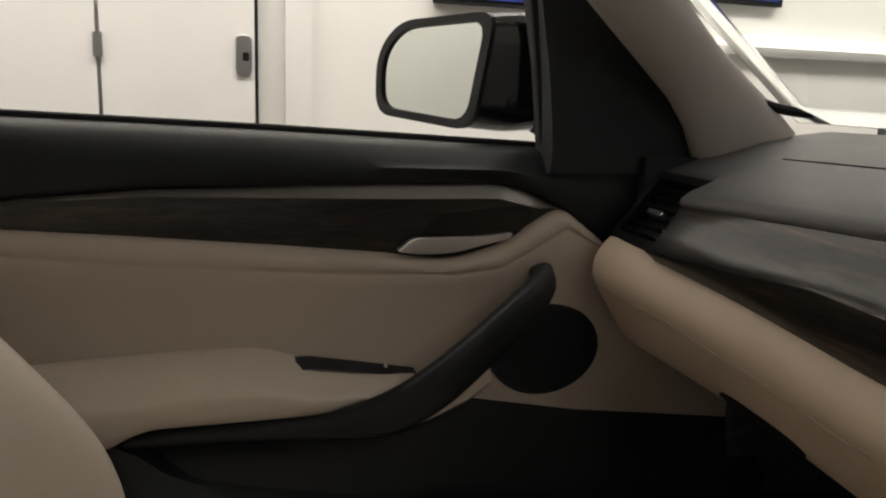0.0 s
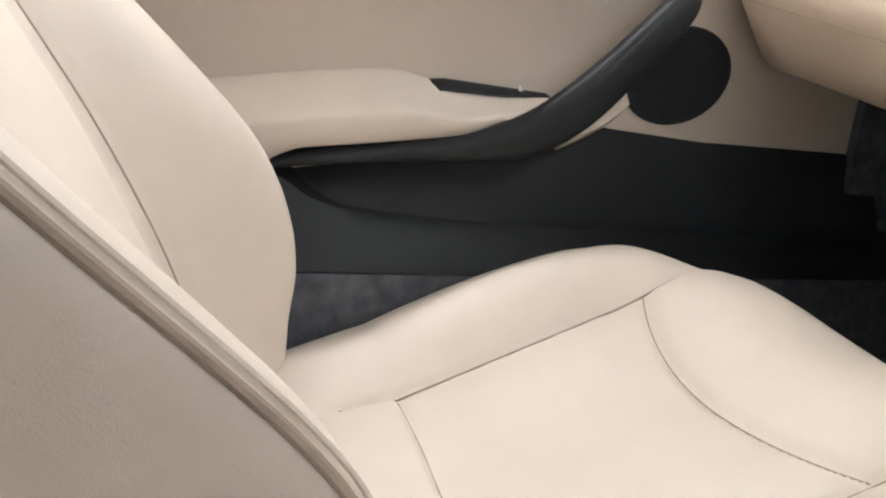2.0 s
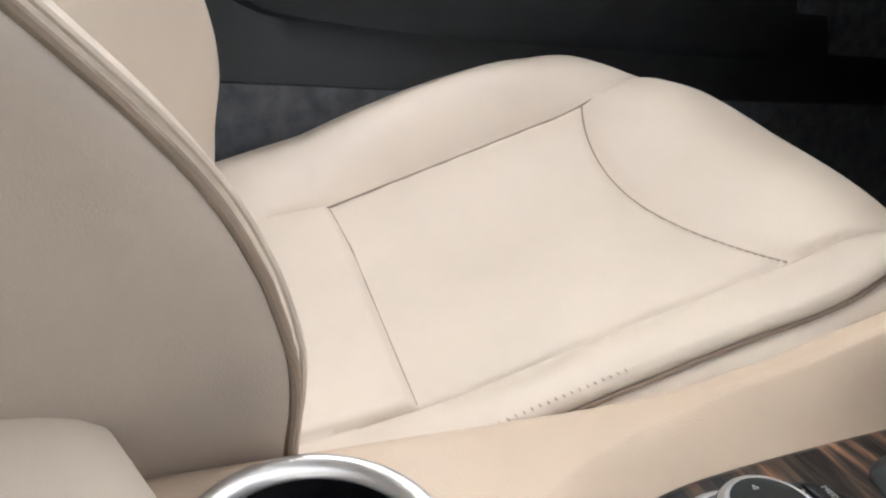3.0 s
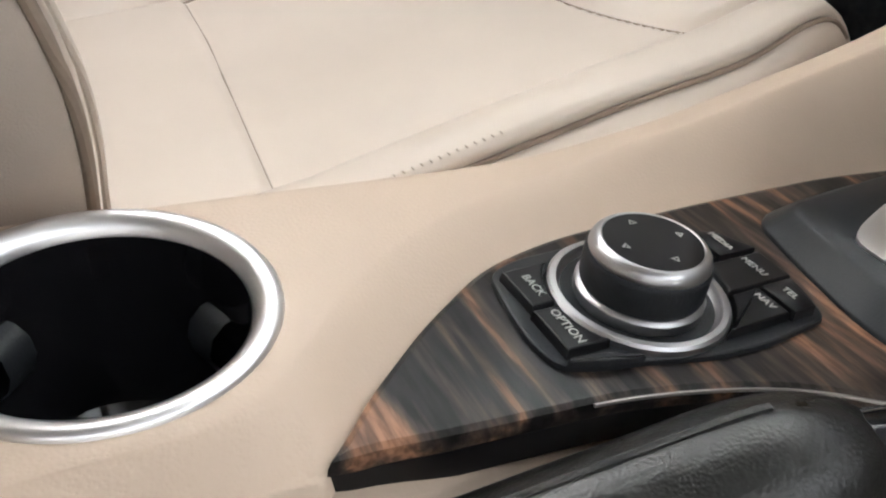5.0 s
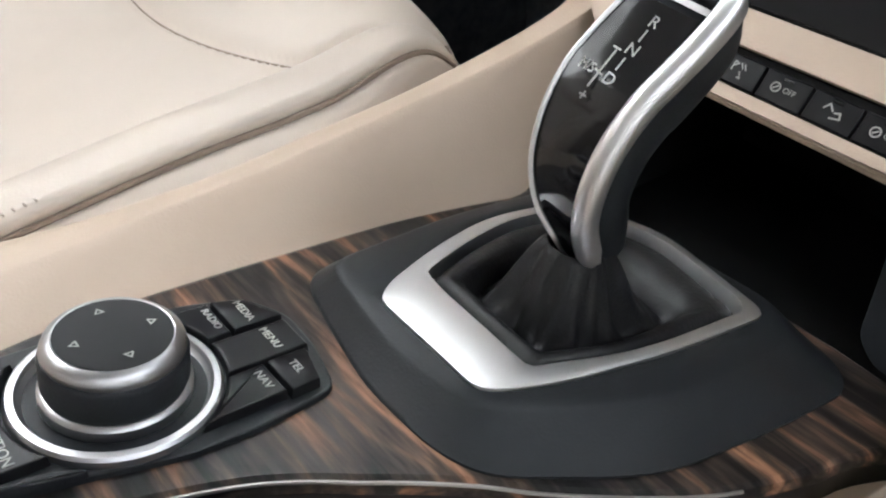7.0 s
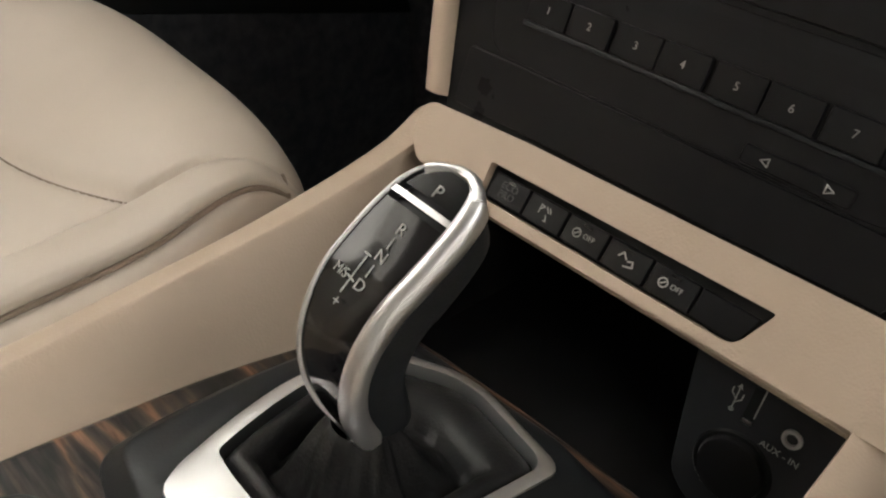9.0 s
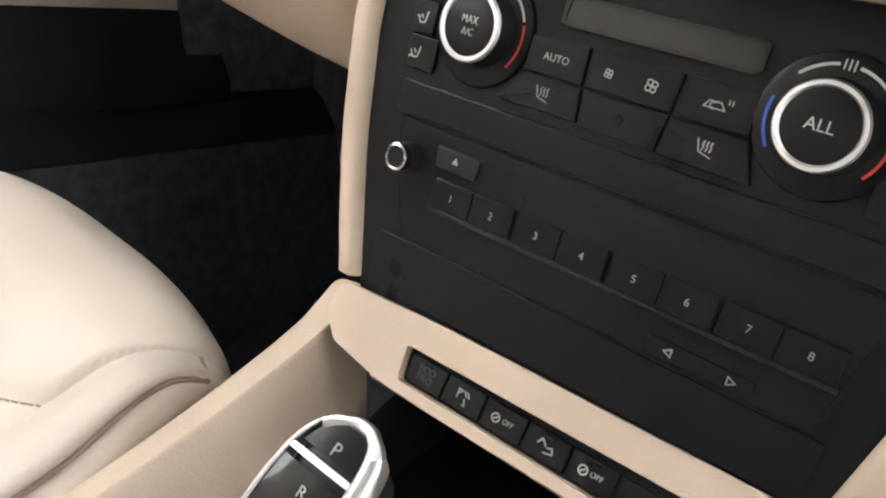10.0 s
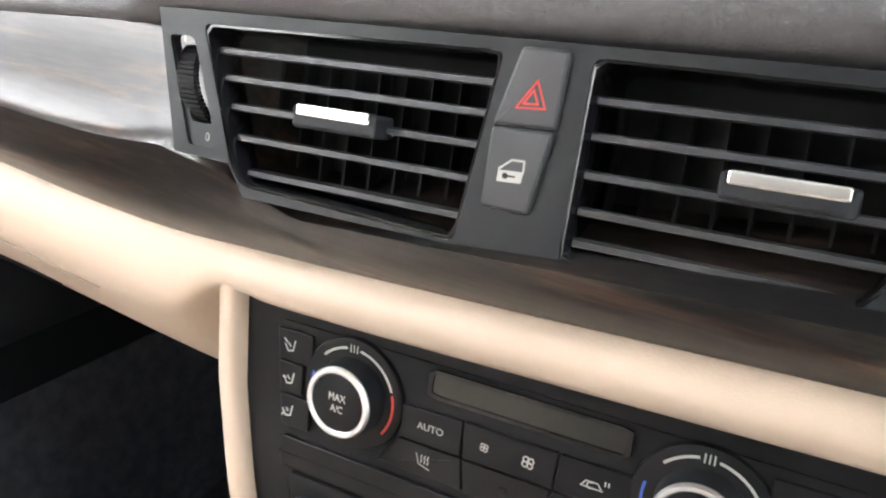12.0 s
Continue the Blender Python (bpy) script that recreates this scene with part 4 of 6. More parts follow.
slope(part("deck_edge", prism(wf, WOOD_Z - 0.018, WOOD_Z - 0.0062, Matrix()), M_SATIN, console, "black edge under the veneer"))

cup = thing("cup_holder", "black cup holder with a wide silver ring", "cup holder", (CUP[0], CUP[1], 0.30))
CF = pose(CUP[0], CUP[1], 0.3890)
part("ring", lathe([(CUP_R - 0.0066, -0.012), (CUP_R - 0.0066, -0.005), (CUP_R - 0.0060, -0.0025), (CUP_R - 0.0042, 0.0002), (CUP_R - 0.0018, 0.0020), (CUP_R + 0.0006, 0.0024), (CUP_R + 0.0026, 0.0018), (CUP_R + 0.0036, 0.0004), (CUP_R + 0.0040, -0.003), (CUP_R + 0.0040, -0.006)], CF, 96), M_SILVER, cup, "satin silver ring")
part("well", lathe([(CUP_R - 0.0066, -0.004), (CUP_R - 0.0080, -0.012), (CUP_R - 0.011, -0.03), (CUP_R - 0.015, -0.075), (CUP_R - 0.02, -0.08), (0.0001, -0.08)], CF, 64), M_GLOSS, cup, "deep black well")
for a in (140, 260, 20):
    c, q = math.cos(radians(a)), math.sin(radians(a))
    tab = axes((CUP[0] + 0.0395 * c, CUP[1] + 0.0395 * q, 0.361), (q, -c, 0), (0, 0, 1))
    part("spring_tab", loft([[tab @ Vector((u, v, d)) for v, d in ((0.006, -0.003), (0.005, 0.0015), (0.001, 0.0060), (-0.006, 0.0075), (-0.014, 0.0050), (-0.022, -0.003))] for u in steps(-0.0070, 0.0070, 4)]), M_GREYBLACK, cup, "grey spring tab", sharp=60)

slope(cup)
rows = []
for t in steps(0, 1, 30):
    x = 0.092 - 0.36 * t
    e = math.sqrt(max(1 - (1 - min(t / 0.15, 1)) ** 2, 0))
    ring = []
    for a in steps(0, 2 * math.pi, 36)[:-1]:
        c, s = math.cos(a), math.sin(a)
        q = 0.5
        ring.append((x - 0.012 * abs(c) ** 3, 0.084 + (0.060 + 0.034 * e) * (abs(c) ** q) * (1 if c > 0 else -1), 0.410 + (0.004 + 0.029 * e) * (abs(s) ** q) * (1 if s > 0 else -1)))
    rows.append(ring)
arm = part("armrest", loft(rows, around=True, capped=True), M_SEAT, console, "padded beige leather armrest", sharp=60)
part("armrest_base", slab(-0.26, -0.02, 0.36, 0.07, 0.125, 0.384), M_BEIGE, arm)
slope(arm)

# ---- rotary controller ----
ctrl = thing("rotary_controller", "black and silver rotary controller with lettered buttons on veneer", "controller", (0.316, 0.062, WOOD_Z))


def deck(x, y, z=0.0):
    return axes((x, y, z), (0, -1, 0), (1, 0, 0))


PADP = [(0.2705, 0.0935), (0.2665, 0.073), (0.2643, 0.0566), (0.2668, 0.0415), (0.2800, 0.0375), (0.2964, 0.0342), (0.3216, 0.0275), (0.3468, 0.0262), (0.3774, 0.0295), (0.3835, 0.0523), (0.3846, 0.0735), (0.375, 0.090), (0.352, 0.097), (0.318, 0.0995), (0.285, 0.0985)]
pad_out = [(-y, x) for x, y in resample(rpoly(PADP, 0.006), 90)]
part("base_plate", prism(pad_out, WOOD_Z - 0.002, WOOD_Z + 0.0022, deck(0, 0), 0.001), M_GREYBLACK, ctrl, "black base plate")
KC = (0.3157, 0.0642)
KF = pose(KC[0], KC[1], WOOD_Z)
part("outer_ring", lathe([(0.0290, 0.001), (0.0294, 0.0050), (0.0300, 0.0058), (0.0322, 0.0056), (0.0332, 0.0046), (0.0334, 0.001)], KF, 80), M_ALU, ctrl, "satin silver ring")
part("dish", lathe([(0.0296, 0.0046), (0.0280, 0.0022), (0.0250, 0.0012), (0.0001, 0.0010)], KF, 64), M_ALU, ctrl, "grey metal dish")
part("collar", lathe([(0.0226, 0.001), (0.0230, 0.0022), (0.0236, 0.0030), (0.0236, 0.0066), (0.0226, 0.0078), (0.0218, 0.0080)], KF, 64), M_ALU, ctrl, "chrome collar")
knob = part("knob", lathe([(0.0214, 0.0078), (0.0220, 0.0086), (0.0225, 0.0102), (0.0225, 0.0188), (0.0220, 0.0203), (0.0213, 0.0208)], KF, 96), M_BLACK, ctrl, "ribbed black rubber knob")
part("knob_rim", lathe([(0.0213, 0.0206), (0.0217, 0.0214), (0.0215, 0.0226), (0.0210, 0.0238), (0.0201, 0.0249), (0.0191, 0.0257), (0.0182, 0.0260), (0.0177, 0.0258)], KF, 80), M_ALU, knob, "bright silver rim")
part("knob_top", lathe([(0.0178, 0.0258), (0.0155, 0.0256), (0.0001, 0.0256)], KF, 64), M_SATIN, knob, "matt black top")
for i, (dx, dy) in enumerate(((0, 1), (1, 0), (0, -1), (-1, 0))):
    a = axes((KC[0] + dx * 0.0120, KC[1] + dy * 0.0120, WOOD_Z + 0.0259), (dy, -dx, 0), (dx, dy, 0))
    part("arrow_mark", strokes([[(-0.0013, -0.0008), (0.0013, -0.0008), (0, 0.0013), (-0.0013, -0.0008)]], 0.0005, a), M_WHITE, knob, "small white arrow outline")


def around_ring(side_x, y0, y1, r, far):
    """A button outline that hugs the silver ring."""
    out = [(side_x, y0), (side_x, y1)]
    a0, a1 = math.asin(max(min((y1 - KC[1]) / r, 1), -1)), math.asin(max(min((y0 - KC[1]) / r, 1), -1))
    sg = 1 if far else -1
    for i in range(9):
        a = a0 + (a1 - a0) * i / 8
        out.append((KC[0] + sg * r * math.cos(a), KC[1] + r * math.sin(a)))
    return [(-y, x) for x, y in out]


def ctrl_button(poly, words, tx, ty, size=0.0033, h=0.0062):
    b = part("button", prism(poly, WOOD_Z + 0.002, WOOD_Z + h, deck(0, 0), 0.0009, 0.0004), M_SATIN, ctrl, "black button")
    text(words, size, deck(tx, ty, WOOD_Z + h + 0.00015), b)
    return b


RR = 0.0342
ctrl_button(around_ring(0.2722, 0.0885, 0.0672, RR, False), "BACK", 0.2790, 0.0775)
ctrl_button(around_ring(0.2708, 0.0658, 0.0440, RR, False), "OPTION", 0.2775, 0.0545)
ctrl_button(around_ring(0.3590, 0.0885, 0.0692, RR, True), "RADIO", 0.3560, 0.0790, 0.0028)
ctrl_button([(-y, x) for x, y in [(0.3600, 0.0885), (0.3715, 0.0845), (0.3793, 0.0692), (0.3600, 0.0692)]], "MEDIA", 0.3680, 0.0775, 0.0030, 0.0066)
ctrl_button(around_ring(0.3793, 0.0680, 0.0505, RR, True), "MENU", 0.3690, 0.0600, 0.0031, 0.0058)
ctrl_button(around_ring(0.3600, 0.0493, 0.0330, RR, True), "NAV", 0.3555, 0.0415, 0.0031)
ctrl_button([(-y, x) for x, y in [(0.3610, 0.0493), (0.3770, 0.0493), (0.3725, 0.0325), (0.3610, 0.0320)]], "TEL", 0.3682, 0.0415, 0.0030, 0.0066)
part("option_bar", prism(rpoly([(-0.0425, 0.2712), (-0.0410, 0.2830), (-0.0365, 0.2940), (-0.0340, 0.2955), (-0.0370, 0.2810), (-0.0415, 0.2690)], 0.001), WOOD_Z + 0.002, WOOD_Z + 0.0048, deck(0, 0), 0.0008), M_BLACK, ctrl, "black lower lip")
slope(ctrl)

# ---- gear selector ----
sel = thing("gear_selector", "black and silver automatic gear selector in a leather boot", "gear selector", (0.466, 0.015, WOOD_Z))
BASE = rpoly([(0.3875, 0.026), (0.3937, 0.055), (0.4023, 0.0867), (0.4109, 0.0937), (0.4369, 0.0985), (0.479, 0.1020), (0.5383, 0.1010), (0.566, 0.0960), (0.568, -0.062), (0.553, -0.0760), (0.500, -0.0700), (0.4537, -0.0615), (0.4335, -0.0529), (0.3957, -0.0283), (0.3880, -0.0100)], [0.01, 0.01, 0.006, 0.01, 0.01, 0.02, 0.02, 0.01, 0.01, 0.02, 0.02, 0.01, 0.02, 0.014, 0.012], 4)
RIDGE = rpoly([(0.3985, 0.026), (0.4020, 0.052), (0.4085, 0.0790), (0.4150, 0.0835), (0.4400, 0.0860), (0.4800, 0.0900), (0.5350, 0.0880), (0.559, 0.0820), (0.563, -0.030), (0.549, -0.0510), (0.501, -0.0490), (0.472, -0.0445), (0.4394, -0.0325), (0.4087, -0.0150), (0.4000, -0.0019)], [0.01, 0.01, 0.006, 0.01, 0.01, 0.02, 0.02, 0.01, 0.01, 0.02, 0.02, 0.01, 0.02, 0.014, 0.012], 4)
SILV = rpoly([(0.4085, 0.0491), (0.4187, 0.0562), (0.4473, 0.0664), (0.4897, 0.0766), (0.5380, 0.0700), (0.5563, 0.0360), (0.5580, 0.0181), (0.5466, -0.0319), (0.5422, -0.0366), (0.489, -0.0311), (0.4367, -0.0202), (0.4161, -0.0128), (0.4068, -0.0073)], [0.005, 0.008, 0.02, 0.02, 0.015, 0.01, 0.01, 0.004, 0.004, 0.02, 0.02, 0.008, 0.006], 5)
HOLE = rpoly([(0.4369, 0.0540), (0.4470, 0.0575), (0.4700, 0.0640), (0.5000, 0.0690), (0.5330, 0.0640), (0.5505, 0.0330), (0.5520, 0.0181), (0.5420, -0.0250), (0.5366, -0.0298), (0.4900, -0.0255), (0.4677, -0.0211), (0.4440, -0.0125), (0.4324, -0.0091)], [0.003, 0.008, 0.02, 0.02, 0.015, 0.01, 0.01, 0.004, 0.004, 0.02, 0.02, 0.008, 0.003], 5)
N = 120
b_, g_, s_, h_ = resample(BASE, N), resample(RIDGE, N), resample(SILV, N), resample(HOLE, N)


def align(ref, poly):
    """Turns the order of an outline so that it starts nearest to where ref starts, running the same way."""
    k = min(range(len(poly)), key=lambda i: (Vector(poly[i]) - Vector(ref[0])).length)
    return poly[k:] + poly[:k]


g_ = align(b_, g_)
s_ = align(g_, s_)
h_ = align(s_, h_)
zt = 0.3972
fr = [[(x, y, WOOD_Z - 0.002) for x, y in b_], [(x, y, WOOD_Z + 0.001) for x, y in b_]]
for t, z in ((0.10, 0.3835), (0.45, 0.3872), (0.75, 0.3908), (0.93, 0.3930), (1.0, 0.3938)):
    fr.append([(bx + (sx - bx) * t, by + (sy - by) * t, z) for (bx, by), (sx, sy) in zip(b_, g_)])
for t, z in ((0.10, 0.3945), (0.5, 0.3956), (0.95, 0.3968)):
    fr.append([(bx + (sx - bx) * t, by + (sy - by) * t, z) for (bx, by), (sx, sy) in zip(g_, s_)])
fr.append([(x, y, zt - 0.001) for x, y in s_])
slope(part("surround", loft(fr, around=True), M_GREYBLACK, sel, "charcoal plastic surround", sharp=50))
sv = [[(x, y, zt - 0.002) for x, y in s_], [(x, y, zt + 0.0006) for x, y in s_]]
sv.append([(sx + (hx - sx) * 0.25, sy + (hy - sy) * 0.25, zt + 0.0016) for (sx, sy), (hx, hy) in zip(s_, h_)])
sv.append([(sx + (hx - sx) * 0.9, sy + (hy - sy) * 0.9, zt + 0.0012) for (sx, sy), (hx, hy) in zip(s_, h_)])
sv.append([(x, y, zt - 0.006) for x, y in h_])
slope(part("silver_frame", loft(sv, around=True), M_SILVER, sel, "satin silver frame", sharp=50))
# boot
LB = SLOPE.inverted() @ Vector((0.4735, 0.0165, 0.412))
rows = []
for i, t in enumerate(steps(0, 1, 26)):
    row = []
    for j, (hx, hy) in enumerate(h_):
        ang = math.atan2(hy - LB.y, hx - LB.x)
        ex, ey = LB.x + 0.0095 * math.cos(ang), LB.y + 0.0105 * math.sin(ang)
        f = smooth(0.40, 0.62, t)
        z = zt - 0.007 + 0.0075 * math.sin(math.pi * min(t / 0.42, 1)) ** 0.6 + (LB.z - zt + 0.0065) * smooth(0.50, 1.0, t) ** 1.2 - 0.004 * math.exp(-((t - 0.44) / 0.06) ** 2)
        fold = f * math.sin(math.pi * t) * (0.0030 * math.sin(ang * 7 + 6 * t) + 0.0018 * math.sin(ang * 13 - 4 * t) + 0.0010 * math.sin(ang * 23 + 9 * t))
        row.append((hx + (ex - hx) * t, hy + (ey - hy) * t, z + fold))
    rows.append(row)
slope(part("boot", loft(rows, around=True), M_BOOT, sel, "creased black leather boot", sharp=60))

# lever: its back face runs up and then leans forward
LEV = [(0.4770, 0.398, 0.0040), (0.4690, 0.4115, 0.0078), (0.4605, 0.428, 0.0122), (0.4575, 0.446, 0.0150), (0.4605, 0.4635, 0.0166), (0.4685, 0.4785, 0.0178), (0.4775, 0.4882, 0.0184), (0.4870, 0.4975, 0.0184), (0.4960, 0.5055, 0.0172), (0.5035, 0.5105, 0.0138), (0.5085, 0.5120, 0.0080)]
LYS = [0.0100, 0.0125, 0.0163, 0.0185, 0.0195, 0.0195, 0.0185, 0.0172, 0.0160, 0.0150, 0.0145]
lev = [(p.x, p.y, p.z) for p in spline(LEV, 5)]
lcy = [p.x for p in spline([(a, 0, 0) for a in LYS], 5)]
LY = 0.0180


def lever_frame(i):
    a, b = lev[max(i - 1, 0)], lev[min(i + 1, len(lev) - 1)]
    t = Vector((b[0] - a[0], b[1] - a[1])).normalized()
    return Vector((lev[i][0], lev[i][1])), t, Vector((-t.y, t.x))


def lever_skin(lo, hi, inset_l, inset_r, raised, edge):
    """A strip of the lever's face between two stations."""
    rows = []
    for i in range(lo, hi + 1):
        p, t, n = lever_frame(i)
        w0, w1 = lcy[i] + lev[i][2] - inset_l, lcy[i] - lev[i][2] + inset_r
        rows.append([(p.x + n.x * (raised - edge * (abs(s) ** 3)), (w0 + w1) / 2 + (w0 - w1) / 2 * s, p.y + n.y * (raised - edge * (abs(s) ** 3))) for s in steps(-1, 1, 10)])
    return rows


rows = []
for i in range(len(lev)):
    p, t, n = lever_frame(i)
    w = lev[i][2] - 0.0006
    u = i / (len(lev) - 1)
    depth = 0.016 + 0.014 * math.sin(math.pi * min(u * 1.05, 1)) + 0.004
    if u > 0.85:
        depth *= 1 - 0.55 * (u - 0.85) / 0.15
    ring = []
    for a in steps(0, 2 * math.pi, 28)[:-1]:
        c, s = math.cos(a), math.sin(a)
        sc = (abs(c) ** 0.6) * (1 if c > 0 else -1)
        d = -depth / 2 + depth / 2 * (abs(s) ** 0.7) * (1 if s > 0 else -1) - 0.001
        ring.append((p.x + n.x * d, lcy[i] + w * sc, p.y + n.y * d))
    rows.append(ring)
lever = part("lever", loft(rows, around=True, capped=True), M_GREYBLACK, sel, "charcoal lever body", sharp=60)
L = len(lev) - 1
part("lower_face", loft(lever_skin(1, 22, 0.0020, 0.0064, 0.0008, 0.0006)), M_GLOSS, lever, "gloss black lower face")
part("shift_map", loft(lever_skin(22, 37, 0.0020, 0.0064, 0.0011, 0.0006)), M_GLOSS, lever, "gloss black shift pattern plate")
park = part("park_button", loft(lever_skin(40, 47, 0.0040, 0.0062, 0.0014, 0.0008)), M_SATIN, lever, "black park button")


def edge_ring(i, sg, tk):
    p, t, n = lever_frame(i)
    w = lev[i][2]
    k = 1.0 if i > 4 else 0.5 + 0.1 * i
    prof = [(w - tk, 0.0002), (w - 0.92 * tk, 0.0013), (w - 0.6 * tk, 0.0017), (w - 0.22 * tk, 0.0013), (w - 0.02 * tk, 0.0002), (w + 0.0008, -0.0016), (w + 0.0010, -0.0055 * k), (w - 0.001, -0.0080 * k)]
    return [(p.x + n.x * d, lcy[i] + sg * max(a, 0.0003), p.y + n.y * d) for a, d in prof]


for sg, tk in ((1, 0.0022), (-1, 0.0070)):
    part("silver_edge", loft([edge_ring(i, sg, tk * (0.7 + 0.3 * smooth(0, 20, i))) for i in range(0, L + 1)]), M_SILVER, lever, "satin silver edge", sharp=60)
fp, ft, fn = lever_frame(3)
part("silver_foot", tube([(fp.x + fn.x * d, lcy[3] + q * lev[3][2], fp.y + fn.y * d) for q, d in ((1.0, -0.004), (0.9, 0.0005), (0.4, 0.0022), (-0.2, 0.0024), (-0.8, 0.001), (-1.0, -0.004))], 0.0022, 10), M_SILVER, lever, "silver foot", sharp=60)
cap_path = []
for s in steps(-1, 1, 24):
    i = L - 6.0 * abs(s) ** 2.2
    j = min(int(i), L - 1)
    k = i - j
    p, t, n = lever_frame(j)
    p2 = lever_frame(j + 1)[0]
    p = p.lerp(p2, k)
    wy, cy = lev[j][2] + (lev[j + 1][2] - lev[j][2]) * k, lcy[j] + (lcy[j + 1] - lcy[j]) * k
    cap_path.append((p.x - n.x * 0.0006 + t.x * 0.0004, cy + math.copysign(abs(s) ** 0.8, s) * (max(wy, 0.010) - 0.0022) * (0.98 if abs(s) > 0.9 else 1.0), p.y - n.y * 0.0006 + t.y * 0.0004))
part("silver_cap", tube(spline(cap_path, 3), 0.0027, 12), M_SILVER, lever, "silver cap round the top", sharp=60)
part("silver_bar", loft(lever_skin(38, 39, 0.0015, 0.0040, 0.0013, 0.0004)), M_SILVER, lever, "silver cross bar")
LFc = axes((0.4775, LY, 0.4882), (0, -1, 0), (0.707, 0, 0.707))


def on_face(u, v):
    return LFc @ Matrix.Translation((u, v, 0.0014))


smap = lever.children[1]
text("R", 0.0042, on_face(0.000, 0.0115), smap)
text("N", 0.0042, on_face(0.000, 0.0005), smap)
text("D", 0.0042, on_face(0.000, -0.0112), smap)
text("M/S", 0.0036, on_face(-0.0098, -0.0108), smap, wide=0.8)
text("+", 0.0042, on_face(-0.0040, -0.0200), smap)
part("pattern_lines", strokes([[(0, 0.0082), (0, 0.0040)], [(0, -0.0030), (0, -0.0075)], [(-0.0064, -0.0105), (-0.0028, -0.0112)], [(-0.0045, -0.0020), (-0.0045, -0.0165)], [(-0.0062, -0.0012), (-0.0032, -0.0012)]], 0.0007, on_face(0, 0)), M_WHITE, smap, "white pattern lines")
PFc = axes((0.4975, LY, 0.5062), (0, -1, 0), (0.76, 0, 0.65))
text("P", 0.0048, PFc @ Matrix.Translation((0.002, 0.0015, 0.0022)), park)

# ---- handbrake ----
hbk = thing("handbrake", "black leather handbrake lever with stitched boot, lowered", "handbrake", (0.22, -0.03, 0.34))
hp = spline([(0.05, 0.020, 0.327), (0.13, 0.009, 0.350), (0.20, -0.002, 0.368), (0.26, -0.011, 0.381), (0.30, -0.018, 0.387), (0.321, -0.022, 0.387), (0.331, -0.024, 0.384)], 8)
hr = [a.x for a in spline([(0.040, 0, 0), (0.031, 0, 0), (0.0275, 0, 0), (0.0262, 0, 0), (0.0270, 0, 0), (0.0225, 0, 0), (0.0130, 0, 0)], 8)]
grip = part("grip", tube(hp, hr, 28), M_HANDBRAKE, hbk, "black leather grip", sharp=60)
part("release_button", tube([(0.312, -0.020, 0.397), (0.332, -0.0255, 0.398), (0.341, -0.0280, 0.398), (0.3445, -0.0290, 0.398), (0.346, -0.0295, 0.398)], [0.0120, 0.0118, 0.0112, 0.0090, 0.0050], 24), M_GLOSS, hbk, "black release button")
st = bmesh.new()
sp = [(p + Vector((0, r * 0.40, r * 0.90))) for p, r in zip(hp, hr)][8:33]
seam_path = spline(sp, 3)
tube([p + Vector((0, 0.0, -0.0002)) for p in seam_path], 0.0020, 6, bm=st)
part("seam", st, M_HANDBRAKE, grip, "raised leather seam")
st = bmesh.new()
for a, b in zip(seam_path[::2], seam_path[1::2]):
    for off in (0.0028, -0.0028):
        o = Vector((0, off * 0.9, -off * 0.42 - 0.0004))
        tube([a + o, b + o], 0.0004, 5, bm=st)
tagged(part("stitches", st, M_GREYTHREAD, grip, "row of stitches"), kind="stuff")


# ---- dashboard ----
dash = thing("dashboard", "dark dashboard with a beige roll, veneer band and glove box", "dashboard", (0.8, 0.0, 0.5))


ROLL_X = [(-0.70, 0.668), (-0.1, 0.674), (0.0, 0.677), (0.10, 0.682), (0.17, 0.690), (0.22, 0.699), (0.30, 0.705), (0.40, 0.706), (0.50, 0.701), (0.58, 0.692), (0.64, 0.684), (0.69, 0.679)]
ROLL_Z = [(-0.70, 0.722), (-0.1, 0.681), (0.0, 0.671), (0.10, 0.660), (0.17, 0.650), (0.22, 0.640), (0.30, 0.637), (0.37, 0.643), (0.45, 0.652), (0.55, 0.662), (0.62, 0.669), (0.69, 0.673)]


def roll_top(y):
    """The upper edge of the roll: level before the driver, a shallow wave before the passenger."""
    k = [-0.04, -0.02, 0, 0.02, 0.04]
    return sum(lerp_table(ROLL_X, y + d) for d in k) / 5, sum(lerp_table(ROLL_Z, y + d) for d in k) / 5


def roll_row(y):
    """The roll across the dashboard; on the passenger's side it runs down into the glove box."""
    p = smooth(0.180, 0.235, y)
    e = smooth(0.655, 0.684, y)
    x0, z0 = roll_top(y)
    mid = [(0.014, -0.001), (0.0, 0.0), (-0.007, -0.0012), (-0.0125, -0.0040), (-0.0160, -0.0085), (-0.0170, -0.0135), (-0.0155, -0.0195), (-0.0115, -0.0245), (-0.004, -0.0275), (0.006, -0.028), (0.024, -0.025), (0.044, -0.021), (0.064, -0.016), (0.084, -0.016)]
    pas = [(0.014, -0.001), (0.0, 0.0), (-0.0065, -0.0055), (-0.0135, -0.0145), (-0.0175, -0.0225), (-0.0195, -0.032), (-0.0190, -0.042), (-0.014, -0.052), (-0.002, -0.071), (0.014, -0.096), (0.031, -0.118), (0.047, -0.129), (0.095, -0.141), (0.22, -0.162)]
    dent = 0.020 * math.exp(-((y - 0.205) / 0.024) ** 2)
    return [(x0 + a + (c - a) * p + 0.020 * e * e + dent * smooth(5, 8, i) * (1 - smooth(10, 13, i)), y, z0 + b + (d - b) * p - 0.004 * e * e) for i, ((a, b), (c, d)) in enumerate(zip(mid, pas))]


